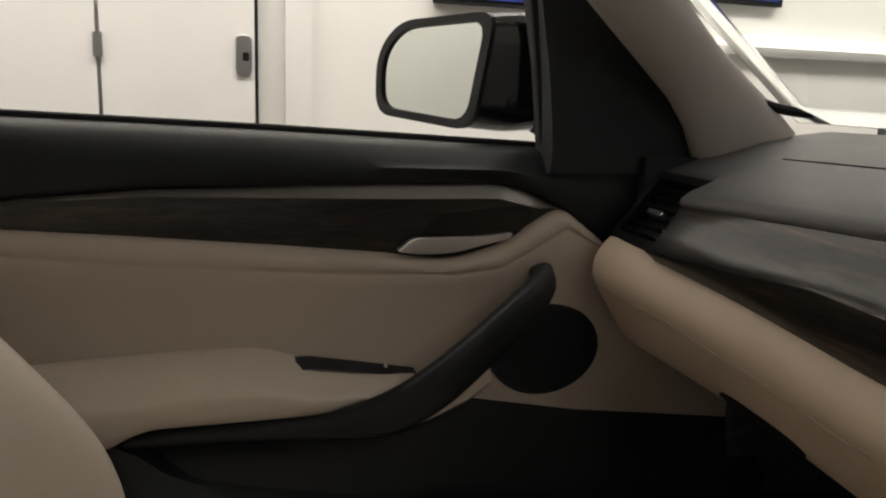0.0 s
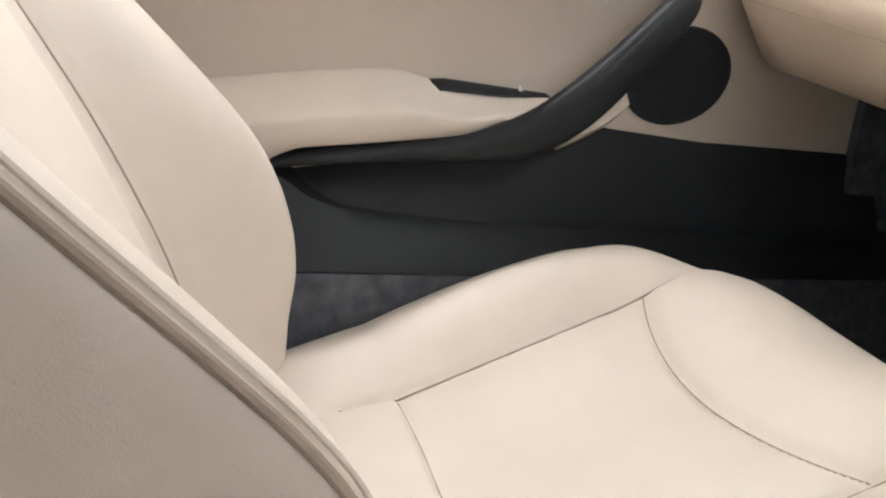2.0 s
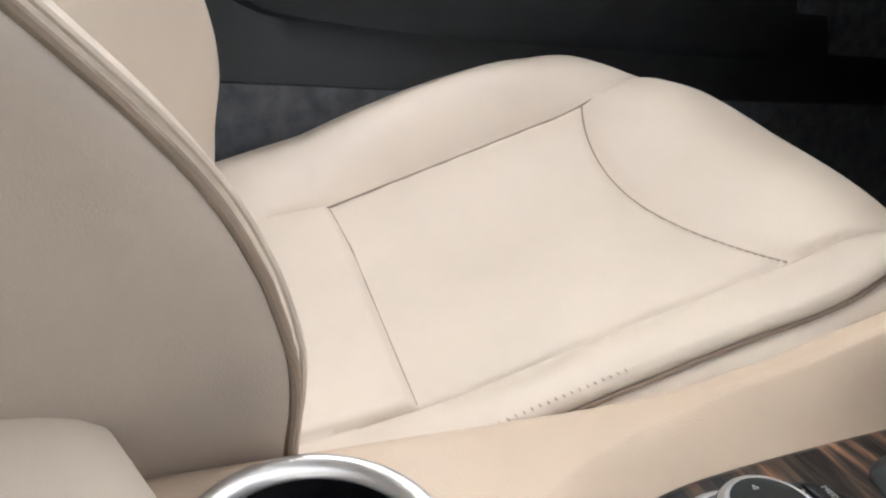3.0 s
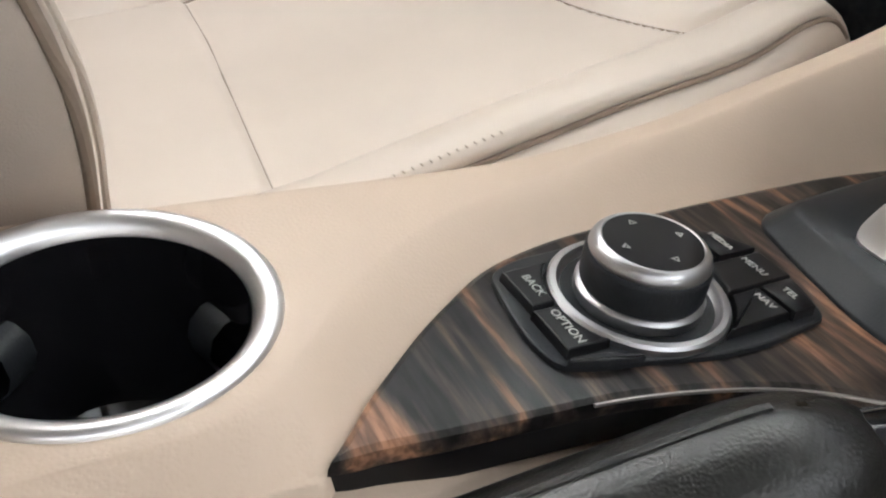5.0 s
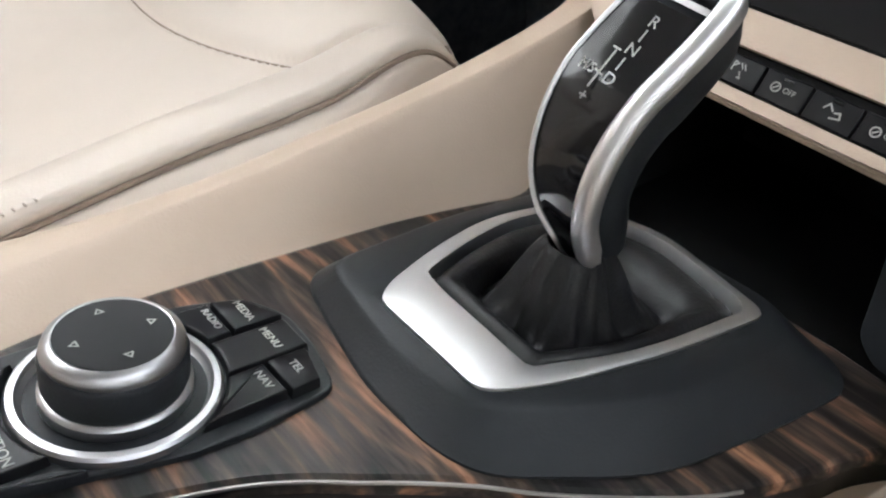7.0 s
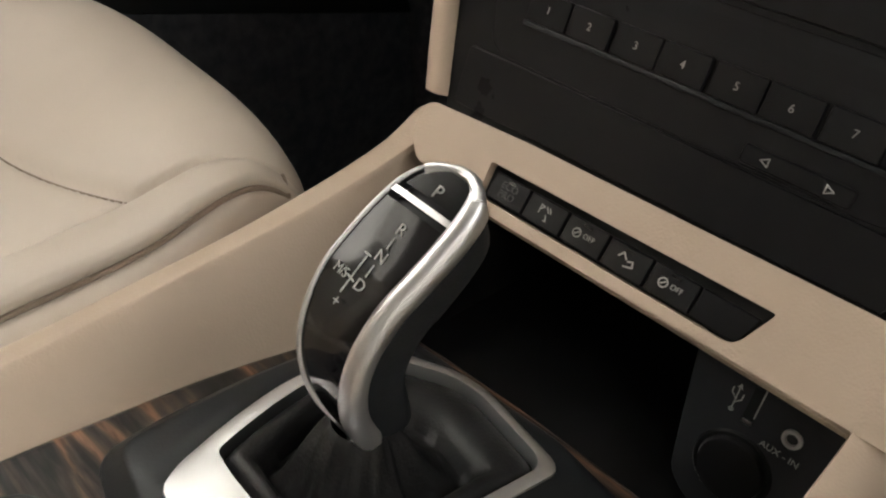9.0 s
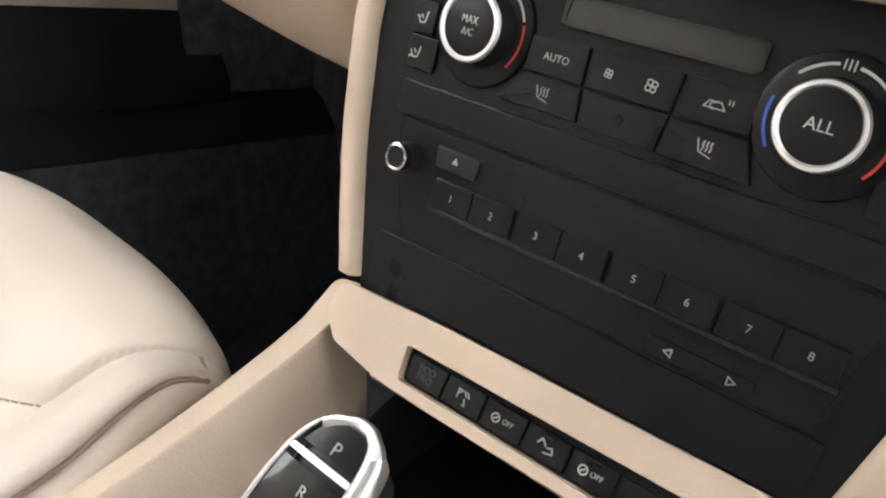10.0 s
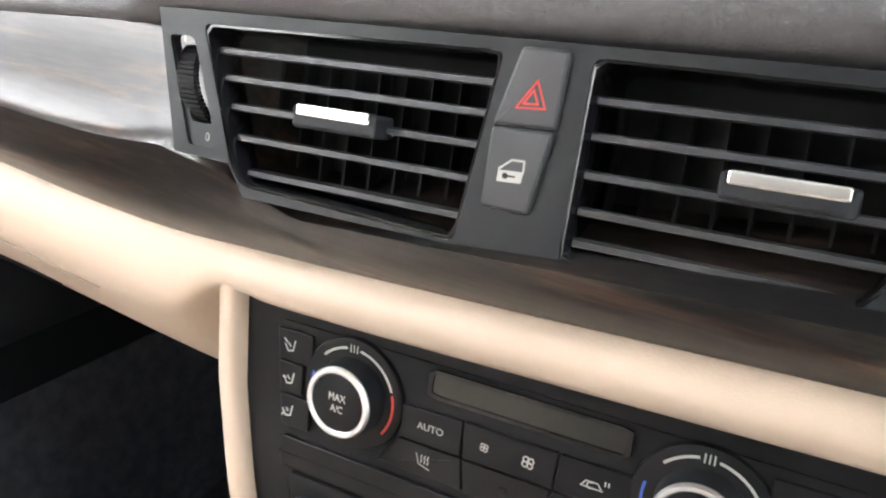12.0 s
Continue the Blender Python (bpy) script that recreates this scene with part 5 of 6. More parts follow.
ys = steps(-0.66, 0.16, 40) + steps(0.165, 0.26, 30) + steps(0.27, 0.64, 40) + steps(0.645, 0.684, 10)
part("roll", loft([roll_row(y) for y in ys]), M_BEIGE, dash, "padded beige roll across the dashboard", sharp=60)
glove = part("roll_end", loft([[(x, 0.684, z) for x, z in ((a[0], a[2]) for a in roll_row(0.684))], [(x + 0.012, 0.690, z) for x, z in ((a[0], a[2]) for a in roll_row(0.684))]]), M_BEIGE, dash, "rounded end beside the door")


part("lid_gap", tube([(a[0] - 0.0005, a[1], a[2] - 0.0008) for a in (roll_row(y)[7] for y in steps(0.30, 0.655, 30))], 0.0005, 6), M_PIPE, glove, "thin gap of the lid")


def on_lid(y, k, lift):
    """A point on the lid's face: k counts along the roll's outline."""
    row = [Vector(p) for p in roll_row(y)]
    i = int(k)
    t = (row[i + 1] - row[i]).normalized()
    return row[i].lerp(row[i + 1], k - i) + Vector((-t.z, 0, t.x)) * -lift


slot = []
for y in steps(0.400, 0.510, 24):
    q = abs(y - 0.455) / 0.055
    e = 0.55 * math.sqrt(max(1 - q ** 4, 0.02))
    slot.append([on_lid(y, 9.75 - e, -0.0006), on_lid(y, 9.75 - 0.5 * e, 0.0012), on_lid(y, 9.75 + 0.5 * e, 0.0012), on_lid(y, 9.75 + e, -0.0006)])
part("lid_handle", loft(slot), M_RUBBER, glove, "dark slot of the lid handle")
part("under_panel", loft([[(0.90, y, 0.480) for y in (0.15, 0.70)], [(1.10, y, 0.42) for y in (0.15, 0.70)]]), M_CARPET, dash, "black footwell cover")


def pad_low(y):
    """Height of the lower edge of the dashboard pad."""
    return 0.757 - 0.072 * (y - 0.02)


def band_row(y):
    """The veneer band above the roll: a dark bulging lip, then a face that leans back to the pad."""
    x0, z0 = roll_top(y)
    c = smooth(0.150, 0.178, y)
    h = lerp_table([(0.13, 0.0275), (0.18, 0.045), (0.22, 0.053), (0.28, 0.050), (0.34, 0.048), (0.38, 0.045), (0.42, 0.037), (0.47, 0.027), (0.545, 0.015), (0.585, 0.010)], y)
    g, low = 1 - c, pad_low(y)
    ridge = [(x0 - 0.002, z0 - 0.004), (x0 - 0.007, z0 + 0.10 * h), (x0 - 0.012, z0 + 0.45 * h), (x0 - 0.0165, z0 + 0.85 * h), (x0 - 0.0165, z0 + h)]
    bx, bz = x0 - 0.013, z0 + h + 0.002
    ex = max(0.712, bx + 0.012)
    cave = [(bx + (ex - bx) * f, bz + (low + 0.002 - bz) * q) for f, q in ((0.12, 0.03), (0.45, 0.33), (0.75, 0.66), (1.0, 0.97), (1.05, 1.0), (1.1, 1.0))]
    flat = [(x0 - 0.006, z0 + h), (0.715, z0 + h + 0.006), (0.73, z0 + 0.05), (0.735, z0 + 0.07), (0.74, z0 + 0.08), (0.745, low + 0.004)]
    return [(x, y, z) for x, z in ridge + [(a * g + p * c, b * g + q * c) for (a, b), (p, q) in zip(flat, cave)]]


part("veneer_band", loft([band_row(y) for y in steps(-0.66, 0.585, 160)]), M_WOODGLOSS, dash, "dark striped veneer band", sharp=50)


def pad_row(y):
    """The dashboard pad: a rolled edge over the centre vents, a long slope before the passenger."""
    h = smooth(0.26, 0.20, abs(y - 0.013))
    o = pad_low(y) - 0.757
    mid = [(0.712, 0.758), (0.700, 0.767), (0.694, 0.775), (0.697, 0.784), (0.708, 0.792), (0.74, 0.801), (0.80, 0.805), (0.90, 0.803), (1.02, 0.804), (1.14, 0.802)]
    pas = [(0.726, 0.752), (0.714, 0.757), (0.7105, 0.762), (0.713, 0.768), (0.722, 0.774), (0.75, 0.784), (0.80, 0.796), (0.88, 0.806), (1.00, 0.808), (1.14, 0.803)]
    pts = [(a + (p - a) * (1 - h), b + (q - b) * (1 - h)) for (a, b), (p, q) in zip(mid, pas)]
    cut = smooth(0.586, 0.590, y)
    out = []
    for i, (x, z) in enumerate(pts):
        if x < 0.762:
            x, z = x + (0.755 + 0.0015 * i - x) * cut, z + (0.782 + 0.0012 * i - z) * cut
        out.append((x, y, z + o * (1 - 0.55 * smooth(0.74, 0.98, x))))
    return out


part("dash_pad", loft([pad_row(y) for y in steps(-0.70, 0.58, 110) + steps(0.584, 0.594, 10) + steps(0.60, 0.70, 10)]), M_DASH, dash, "dark grained dashboard pad", sharp=60)


def pad_height(x, y):
    return lerp_table([(p[0], p[2]) for p in pad_row(y)[4:]], x)


part("pad_groove", tube([(0.815 + 0.0227 * y, y, pad_height(0.815 + 0.0227 * y, y)) for y in steps(-0.6, 0.58, 60)], 0.0011, 6), M_RUBBER, dash, "fine seam in the pad")

# side air vent by the passenger's door
sv = thing("side_air_vent", "black side air vent with a small metal tab by the door", "air vent", (0.69, 0.63, 0.70))
VS = axes((0.7235, 0.634, 0.7045), (0, -1, 0), (0.679, 0, 0.734))
so = resample(rpoly([(-0.052, 0.047), (-0.044, -0.049), (0.047, -0.049), (0.047, 0.050)], 0.004), 80)
si = resample(rpoly([(-0.043, 0.038), (-0.037, -0.038), (0.034, -0.038), (0.034, 0.040)], 0.004), 80)
part("frame", ring_plate(so, si, -0.012, 0.002, VS), M_SATIN, sv, "black frame")
part("duct", prism(si, -0.020, -0.014, VS), M_RUBBER, sv, "dark duct")
for i in range(6):
    v0 = -0.030 + i * 0.012
    part("slat", prism(box2(-0.039, v0 - 0.0012, 0.034, v0 + 0.0012), -0.013, -0.004, VS, 0.0005), M_SATIN, sv)
part("tab", prism(rpoly(box2(-0.014, -0.0085, 0.012, -0.0025), 0.002), -0.004, 0.005, VS, 0.001), M_STEEL, sv, "small metal tab")
part("edge_strip", prism(rpoly(box2(0.0365, -0.026, 0.0385, 0.036), 0.0008), 0.0015, 0.0035, VS, 0.0006), M_GUNMETAL, sv, "thin metal edge strip")
part("edge_knob", lathe([(0.0030, 0.0), (0.0030, 0.0025), (0.0022, 0.0036), (0.0001, 0.0038)], VS @ Matrix.Translation((0.0375, -0.024, 0.002)), 16), M_GUNMETAL, sv, "round end of the strip")
part("dash_cheek", slab(0.735, 0.580, 0.60, 0.75, 0.688, 0.690), M_BLACK, dash, "black trim behind the side vent")
part("dash_end", slab(0.735, 0.688, 0.60, 1.1, 0.6985, 0.755), M_BLACK, dash, "black side of the dashboard")

# ---- centre air vents ----
VF = PANEL @ axes((0.673, 0.009, 0.696), (0, -1, 0), (0.35, 0, 0.94))


def vf(u, v, d=0.0):
    return VF @ Matrix.Translation((u, v, d))


L_OPEN = [(-0.1685, 0.0685), (-0.1465, 0.0095), (-0.1390, 0.0010), (-0.0335, -0.0025), (-0.0235, 0.0695)]
R_OPEN = [(0.0100, 0.0700), (0.0085, -0.0025), (0.1015, 0.0005), (0.109, 0.0085), (0.137, 0.0690)]
bm = bmesh.new()
for poly in ([(-0.1935, 0.0635), (-0.1800, 0.0110), (-0.1475, 0.0100), (-0.1375, -0.0035), (0.106, -0.0035), (0.124, 0.004), (0.160, 0.058), (0.166, 0.0635), (0.166, 0.0740), (-0.1965, 0.0740)],):
    vs_o = [bm.verts.new(VF @ Vector((*p, 0.0))) for p in poly]
    es = [bm.edges.new((vs_o[i], vs_o[(i + 1) % len(vs_o)])) for i in range(len(vs_o))]
    for hole in (rpoly(L_OPEN, 0.004), rpoly(R_OPEN, 0.004), rpoly([(-0.1885, 0.0625), (-0.1720, 0.0150), (-0.1550, 0.0155), (-0.1735, 0.0625)], 0.003)):
        hv = [bm.verts.new(VF @ Vector((*p, 0.0))) for p in hole]
        es += [bm.edges.new((hv[i], hv[(i + 1) % len(hv)])) for i in range(len(hv))]
    bmesh.ops.triangle_fill(bm, edges=es, use_beauty=True)
part("vent_panel", bm, M_GREYBLACK, dash, "charcoal panel round the centre vents").modifiers.new("thick", "SOLIDIFY").thickness = 0.003


def air_vent(outline, tab_u, tab_v, slat_rows):
    v = thing("air_vent", "gloss black air vent with slats and a bright tab", "air vent", tuple(VF @ Vector((tab_u, 0.0, -0.02))), group="centre air vents")
    o = resample(rpoly(outline, 0.004), 70)
    cu, cv = sum(p[0] for p in o) / 70, sum(p[1] for p in o) / 70
    inn = [(cu + (a - cu) * 0.965, cv + (b - cv) * 0.93) for a, b in o]
    rows = [[VF @ Vector((*p, 0.0005)) for p in o], [VF @ Vector((*p, 0.0026)) for p in o], [VF @ Vector(((a + c) / 2, (b + d) / 2, 0.0028)) for (a, b), (c, d) in zip(o, inn)], [VF @ Vector((*p, 0.0)) for p in inn], [VF @ Vector((*p, -0.034)) for p in inn]]
    part("frame", loft(rows, around=True), M_GLOSS, v, "gloss black frame", sharp=50)
    part("duct", prism(inn, -0.040, -0.034, VF), M_RUBBER, v, "dark duct")

    def span(h):
        us = []
        for (a, b), (c, d) in zip(inn, inn[1:] + inn[:1]):
            if (b - h) * (d - h) <= 0 and abs(d - b) > 1e-9:
                us.append(a + (c - a) * (h - b) / (d - b))
        return min(us) + 0.0004, max(us) - 0.0004

    for h in slat_rows:
        a, b = span(h)
        rows = []
        for u in steps(a, b, 8):
            rows.append([VF @ Vector((u, h + q, d)) for q, d in ((0.0012, -0.0015), (0.0018, -0.004), (0.0010, -0.014), (-0.0008, -0.014), (-0.0016, -0.004), (-0.0010, -0.0015))])
        part("slat", loft(rows, around=True, capped=True), M_SLAT, v, "", sharp=50)
    for i in range(9):
        u = cu - 0.052 + 0.013 * i
        part("vane", prism(box2(u - 0.0006, 0.004, u + 0.0006, 0.058), -0.033, -0.024, VF), M_RUBBER, v)
    t = part("tab", prism(rpoly(box2(tab_u - 0.0205, tab_v - 0.0048, tab_u + 0.0205, tab_v + 0.0042), 0.002), -0.006, 0.0070, VF, 0.0015), M_BLACK, v, "black tab")
    part("tab_inlay", prism(rpoly(box2(tab_u - 0.0180, tab_v + 0.0000, tab_u + 0.0180, tab_v + 0.0048), 0.0012), 0.0015, 0.0082, VF, 0.0008), M_CHROME, t, "bright metal inlay")
    return v


air_vent(L_OPEN, -0.0920, 0.0355, [0.0070, 0.0215, 0.0345, 0.0465, 0.0580])
air_vent(R_OPEN, 0.0785, 0.0350, [0.0055, 0.0168, 0.0300, 0.0435, 0.0560])
wb = bmesh.new()
for i in range(21):
    a = -0.95 + 1.9 * i / 20
    cv_, cd = 0.0405 + 0.0215 * math.sin(a), -0.0185 + 0.0215 * math.cos(a)
    cu_ = -0.1755 - 0.36 * (cv_ - 0.0405)
    q = VF @ Matrix.Translation((cu_, cv_, cd)) @ Matrix.Rotation(-a, 4, "X")
    prism(rpoly(box2(-0.0052, -0.0008, 0.0052, 0.0008), 0.0004, 1), -0.003, 0.0008, q, bm=wb)
whl = part("thumb_wheel", loft([[VF @ Vector((-0.1755 - 0.36 * 0.0215 * math.sin(a) + e, 0.0405 + 0.0215 * math.sin(a), -0.0190 + 0.0212 * math.cos(a))) for e in (-0.0056, 0.0056)] for a in steps(-0.95, 0.95, 24)]), M_BLACK, dash, "black thumb wheel beside the vent")
tagged(part("ribs", wb, M_RUBBER, whl, "rubber ribs"), kind="stuff")
rim = part("wheel_rim", ring_plate(resample(rpoly([(-0.1925, 0.0655), (-0.1760, 0.0140), (-0.1540, 0.0145), (-0.1725, 0.0655)], 0.003), 60), resample(rpoly([(-0.1888, 0.0628), (-0.1722, 0.0252), (-0.1575, 0.0258), (-0.1735, 0.0628)], 0.003), 60), -0.003, 0.0016, VF), M_GREYBLACK, whl, "charcoal rim")
text("0", 0.0040, vf(-0.1620, 0.0195, 0.0018), rim)
part("wheel_mark", strokes([[(-0.1800, 0.0640), (-0.1800, 0.0600)]], 0.0006, VF, 0.0019), M_WHITE, rim)

haz = thing("hazard_switch", "charcoal hazard and door lock switch between the vents", "switch", tuple(VF @ Vector((-0.012, 0.04, 0.0))))
hz = [(-0.0165, 0.0720), (-0.0240, 0.0425), (-0.0242, 0.0125), (-0.0048, 0.0120), (0.0012, 0.0430), (0.0025, 0.0720)]
part("bezel", prism([(-0.0112 + (a + 0.0112) * 1.16, 0.042 + (b - 0.042) * 1.06) for a, b in rpoly(hz, 0.004)], -0.001, 0.0022, VF, 0.0012), M_GLOSS, haz, "black bezel")
hb_ = part("hazard_button", prism(rpoly([(-0.0163, 0.0715), (-0.0237, 0.0432), (0.0010, 0.0437), (0.0023, 0.0715)], 0.0022), 0.0, 0.0052, VF, 0.0014), M_SLAT, haz, "charcoal hazard button", sharp=15)
lb_ = part("lock_button", prism(rpoly([(-0.0238, 0.0426), (-0.0240, 0.0130), (-0.0048, 0.0126), (0.0009, 0.0431)], 0.0022), 0.0, 0.0052, VF, 0.0014), M_SLAT, haz, "charcoal door lock button", sharp=15)
tri = [(-0.0150, 0.0500), (-0.0040, 0.0507), (-0.0082, 0.0600), (-0.0150, 0.0500)]
tri2 = [(-0.0095 + (a + 0.0091) * 0.5, 0.0533 + (b - 0.0533) * 0.5) for a, b in tri]
part("icon", strokes([tri, tri2], 0.0007, VF, 0.0054), M_RED, hb_, "red warning triangle")
bm = fills([[(-0.0185, 0.0232), (-0.0090, 0.0236), (-0.0083, 0.0278), (-0.0183, 0.0274)]], VF, 0.0054)
strokes([[(-0.0181, 0.0278), (-0.0135, 0.0315), (-0.0087, 0.0316), (-0.0085, 0.0278)]], 0.0008, VF, 0.0054, bm)
part("icon", bm, M_WHITE, lb_, "white car door sign")
part("icon_key", strokes([[(-0.0155, 0.0256), (-0.0115, 0.0257)], arc(-0.0153, 0.0256, 0.0008, 0, 360, 8)], 0.0007, VF, 0.0056), M_RUBBER, lb_, "dark key sign")

# ---- centre stack ----
PF = PANEL @ axes((0.653, 0, 0.518), (0, -1, 0), (0.259, 0, 0.966))


def pf(u, v, d=0.0):
    return PF @ Matrix.Translation((u, v, d))


UC = -0.0185
stack = thing("centre_stack", "black centre stack between beige uprights", "car panel", (0.66, 0.02, 0.42))


def left_edge(v):
    return lerp_table([(-0.075, -0.141), (-0.056, -0.145), (0.0, -0.158), (0.0206, -0.162), (0.07, -0.1685), (0.130, -0.1690)], v)


vs = steps(-0.0680, 0.128, 26)
out = [(left_edge(v), v) for v in vs] + [(2 * UC - left_edge(v), v) for v in reversed(vs)]
part("backing", prism(list(reversed(out)), -0.012, -0.0015, PF), M_SATIN, stack, "satin black backing")
for sg in (1, -1):
    rows = []
    for v in steps(-0.062, 0.135, 30):
        e = left_edge(v)
        w = lerp_table([(-0.062, 0.018), (-0.04, 0.0195), (0.0, 0.020), (0.135, 0.020)], v)
        prof = [(e + 0.0005, -0.010), (e, 0.000), (e - 0.002, 0.0042), (e - 0.25 * w, 0.0062), (e - 0.6 * w, 0.0055), (e - 0.9 * w, 0.000), (e - w, -0.010), (e - w - 0.001, -0.05)]
        rows.append([PF @ Vector((u if sg > 0 else 2 * UC - u, v, d)) for u, d in prof])
    part("upright", loft(rows), M_BEIGE, stack, "beige upright beside the panel", sharp=50)
    rows = []
    for v in steps(-0.055, 0.135, 12):
        e = left_edge(v) - 0.018
        rows.append([PF @ Vector((u if sg > 0 else 2 * UC - u, v, d)) for u, d in ((e, -0.012), (e + 0.002, -0.15))])
    part("cheek", loft(rows), M_BLACK, stack, "dark side of the stack")

# beige fascia with the switch row
fas = thing("switch_fascia", "beige fascia with a row of black switches", "switch panel", (0.64, 0.02, 0.42))
FL = [(-0.152, -0.0720), (-0.146, -0.0680), (-0.08, -0.0645), (0.03, -0.0625), (0.095, -0.0612), (0.132, -0.0610), (0.136, -0.0950), (0.132, -0.1030), (-0.070, -0.1050), (-0.105, -0.1040), (-0.140, -0.0985), (-0.151, -0.088)]
SWP = rpoly([(-0.0945, -0.0808), (-0.0925, -0.0990), (0.0570, -0.0985), (0.0660, -0.0785)], [0.002, 0.004, 0.006, 0.002], 4)
bm = bmesh.new()
es = []
for poly in (rpoly(FL, 0.003), SWP):
    vv = [bm.verts.new(PF @ Vector((a, b, -0.003 + 0.30 * (-0.0612 - b)))) for a, b in poly]
    es += [bm.edges.new((vv[i], vv[(i + 1) % len(vv)])) for i in range(len(vv))]
bmesh.ops.triangle_fill(bm, edges=es, use_beauty=True)
part("fascia", bm, M_BEIGE, fas, "beige fascia", sharp=50).modifiers.new("thick", "SOLIDIFY").thickness = 0.006
part("fascia_lip", loft([[PF @ Vector((u, b, d)) for b, d in ((-0.1025, 0.0098), (-0.1050, 0.0112), (-0.1075, 0.0095), (-0.1080, -0.002), (-0.106, -0.06))] for u in steps(-0.112, 0.134, 12)]), M_BEIGE, fas, "", sharp=60)
SWF = PF @ Matrix.Translation((-0.0032, -0.0893, 0.0052)) @ Matrix.Rotation(radians(-17), 4, "X")
part("switch_bed", prism([(a + 0.0032, b + 0.0893) for a, b in SWP], -0.006, -0.001, SWF), M_RUBBER, fas, "black switch bed")
sx = steps(-0.0885, 0.0605, 6)
ICONS = ["eco", "park", "skid", "hill", "stop", ""]
for i in range(6):
    a, b = sx[i] + 0.0006, sx[i + 1] - 0.0006
    sk = 0.004 if i == 5 else 0.0
    s = part("switch", prism(rpoly([(a, -0.0085), (b, -0.0085), (b + sk, 0.0058), (a, 0.0058)], 0.0012), -0.002, 0.0022, SWF, 0.0006), M_SATIN, fas, "black push switch")
    c = (a + b) / 2
    m_ = SWF @ Matrix.Translation((c, -0.0012, 0.0024))
    if ICONS[i] == "eco":
        text("ECO", 0.0038, m_ @ Matrix.Translation((0, 0.0022, 0)), s, M_GREYTHREAD)
        text("PRO", 0.0038, m_ @ Matrix.Translation((0, -0.0024, 0)), s, M_GREYTHREAD)
    elif ICONS[i] == "park":
        bm = strokes([[(-0.0035, -0.001), (-0.0035, 0.0035), (-0.0012, 0.003), (-0.0035, 0.001)], [(0.0, 0.0035), (0.0018, 0.001)], [(0.0018, 0.0035), (0.0035, 0.001)], [(0.001, -0.0005), (0.0025, -0.0035), (0.0010, -0.0035)]], 0.0007, m_)
        part("icon", bm, M_WHITE, s, "white parking sign")
    elif ICONS[i] in ("skid", "stop"):
        bm = strokes([arc(-0.0042, 0, 0.0022, 0, 360, 12), [(-0.0052, -0.0008), (-0.0032, 0.0008)]], 0.0007, m_)
        part("icon", bm, M_WHITE, s, "white sign")
        text("OFF", 0.0026, m_ @ Matrix.Translation((0.0028, 0, 0)), s)
    elif ICONS[i] == "hill":
        bm = strokes([[(-0.0045, 0.0005), (-0.0025, 0.0032), (0.0, 0.0005)], [(0.0, -0.0028), (0.0045, -0.0018), (0.0035, 0.0008), (0.001, 0.0)]], 0.0008, m_)
        part("icon", bm, M_WHITE, s, "white hill sign")
    if i in (0, 2, 3, 4):
        part("lamp", prism(box2(-0.0026, 0.0030, 0.0026, 0.0042), 0, 0.0002, SWF @ Matrix.Translation((c, 0, 0.0022))), M_LCD, s, "small unlit lamp")

# storage tray below
tray = thing("storage_tray", "deep black storage tray with sockets under the switches", "storage tray", (0.66, 0.02, 0.30))
bm = bmesh.new()
pts = [(0.1175, 0.455), (0.1175, 0.30), (-0.121, 0.30), (-0.121, 0.455)]
loft([[(x, y, min(z, top - (0.035 if y > 0 else 0.0))) for y, z in pts] for x, top in ((0.553, 0.372), (0.60, 0.385), (0.632, 0.405), (0.80, 0.445))], bm=bm)
bm.faces.new([bm.verts.new((0.80, y, z)) for y, z in ((0.118, 0.30), (-0.121, 0.30), (-0.121, 0.47), (0.118, 0.47))])
part("liner", bm, M_RUBBER, tray, "black liner").modifiers.new("thick", "SOLIDIFY").thickness = 0.003
UF = PANEL @ axes((0.632, 0, 0.395), (0, -1, 0), (0.13, 0, 0.99))
sock = part("socket_panel", prism(rpoly([(0.036, 0.020), (0.120, 0.020), (0.120, -0.070), (0.060, -0.070), (0.048, -0.060), (0.040, -0.01)], 0.006), -0.01, 0.0, UF, 0.001), M_BLACK, tray, "black socket panel")
part("usb_port", prism(box2(0.0685, -0.0125, 0.0735, 0.0065), 0, 0.0003, UF), M_RUBBER, sock, "dark slot")
part("usb_contact", prism(box2(0.0690, -0.0125, 0.0735, -0.0105), 0.0003, 0.0007, UF), M_SILVER, sock)
part("icon", strokes([[(0.0625, -0.0105), (0.0625, 0.0035)], [(0.0625, -0.004), (0.0598, -0.0015), (0.0598, 0.001)], [(0.0625, -0.006), (0.0652, -0.003), (0.0652, 0.0)], arc(0.0625, -0.0100, 0.001, 0, 360, 8), [(0.0615, 0.002), (0.0625, 0.004), (0.0635, 0.002)], [(0.0735, -0.008), (0.0735, 0.008)]], 0.0006, UF), M_WHITE, sock, "white port sign")
part("jack", lathe([(0.0026, 0.0), (0.0030, 0.0012), (0.0045, 0.0012), (0.0048, 0.0)], UF @ Matrix.Translation((0.0915, -0.0065, 0)), 24), M_SILVER, sock, "bright ring of the audio socket")
text("AUX - IN", 0.0033, UF @ Matrix.Translation((0.0895, -0.0168, 0.0004)), sock)
part("power_socket", lathe([(0.0001, 0.004), (0.014, 0.004), (0.0155, 0.0035), (0.0165, 0.001), (0.0185, 0.0012), (0.0195, 0.0)], UF @ Matrix.Translation((0.0740, -0.038, 0)), 40), M_SATIN, sock, "round black power socket cover")

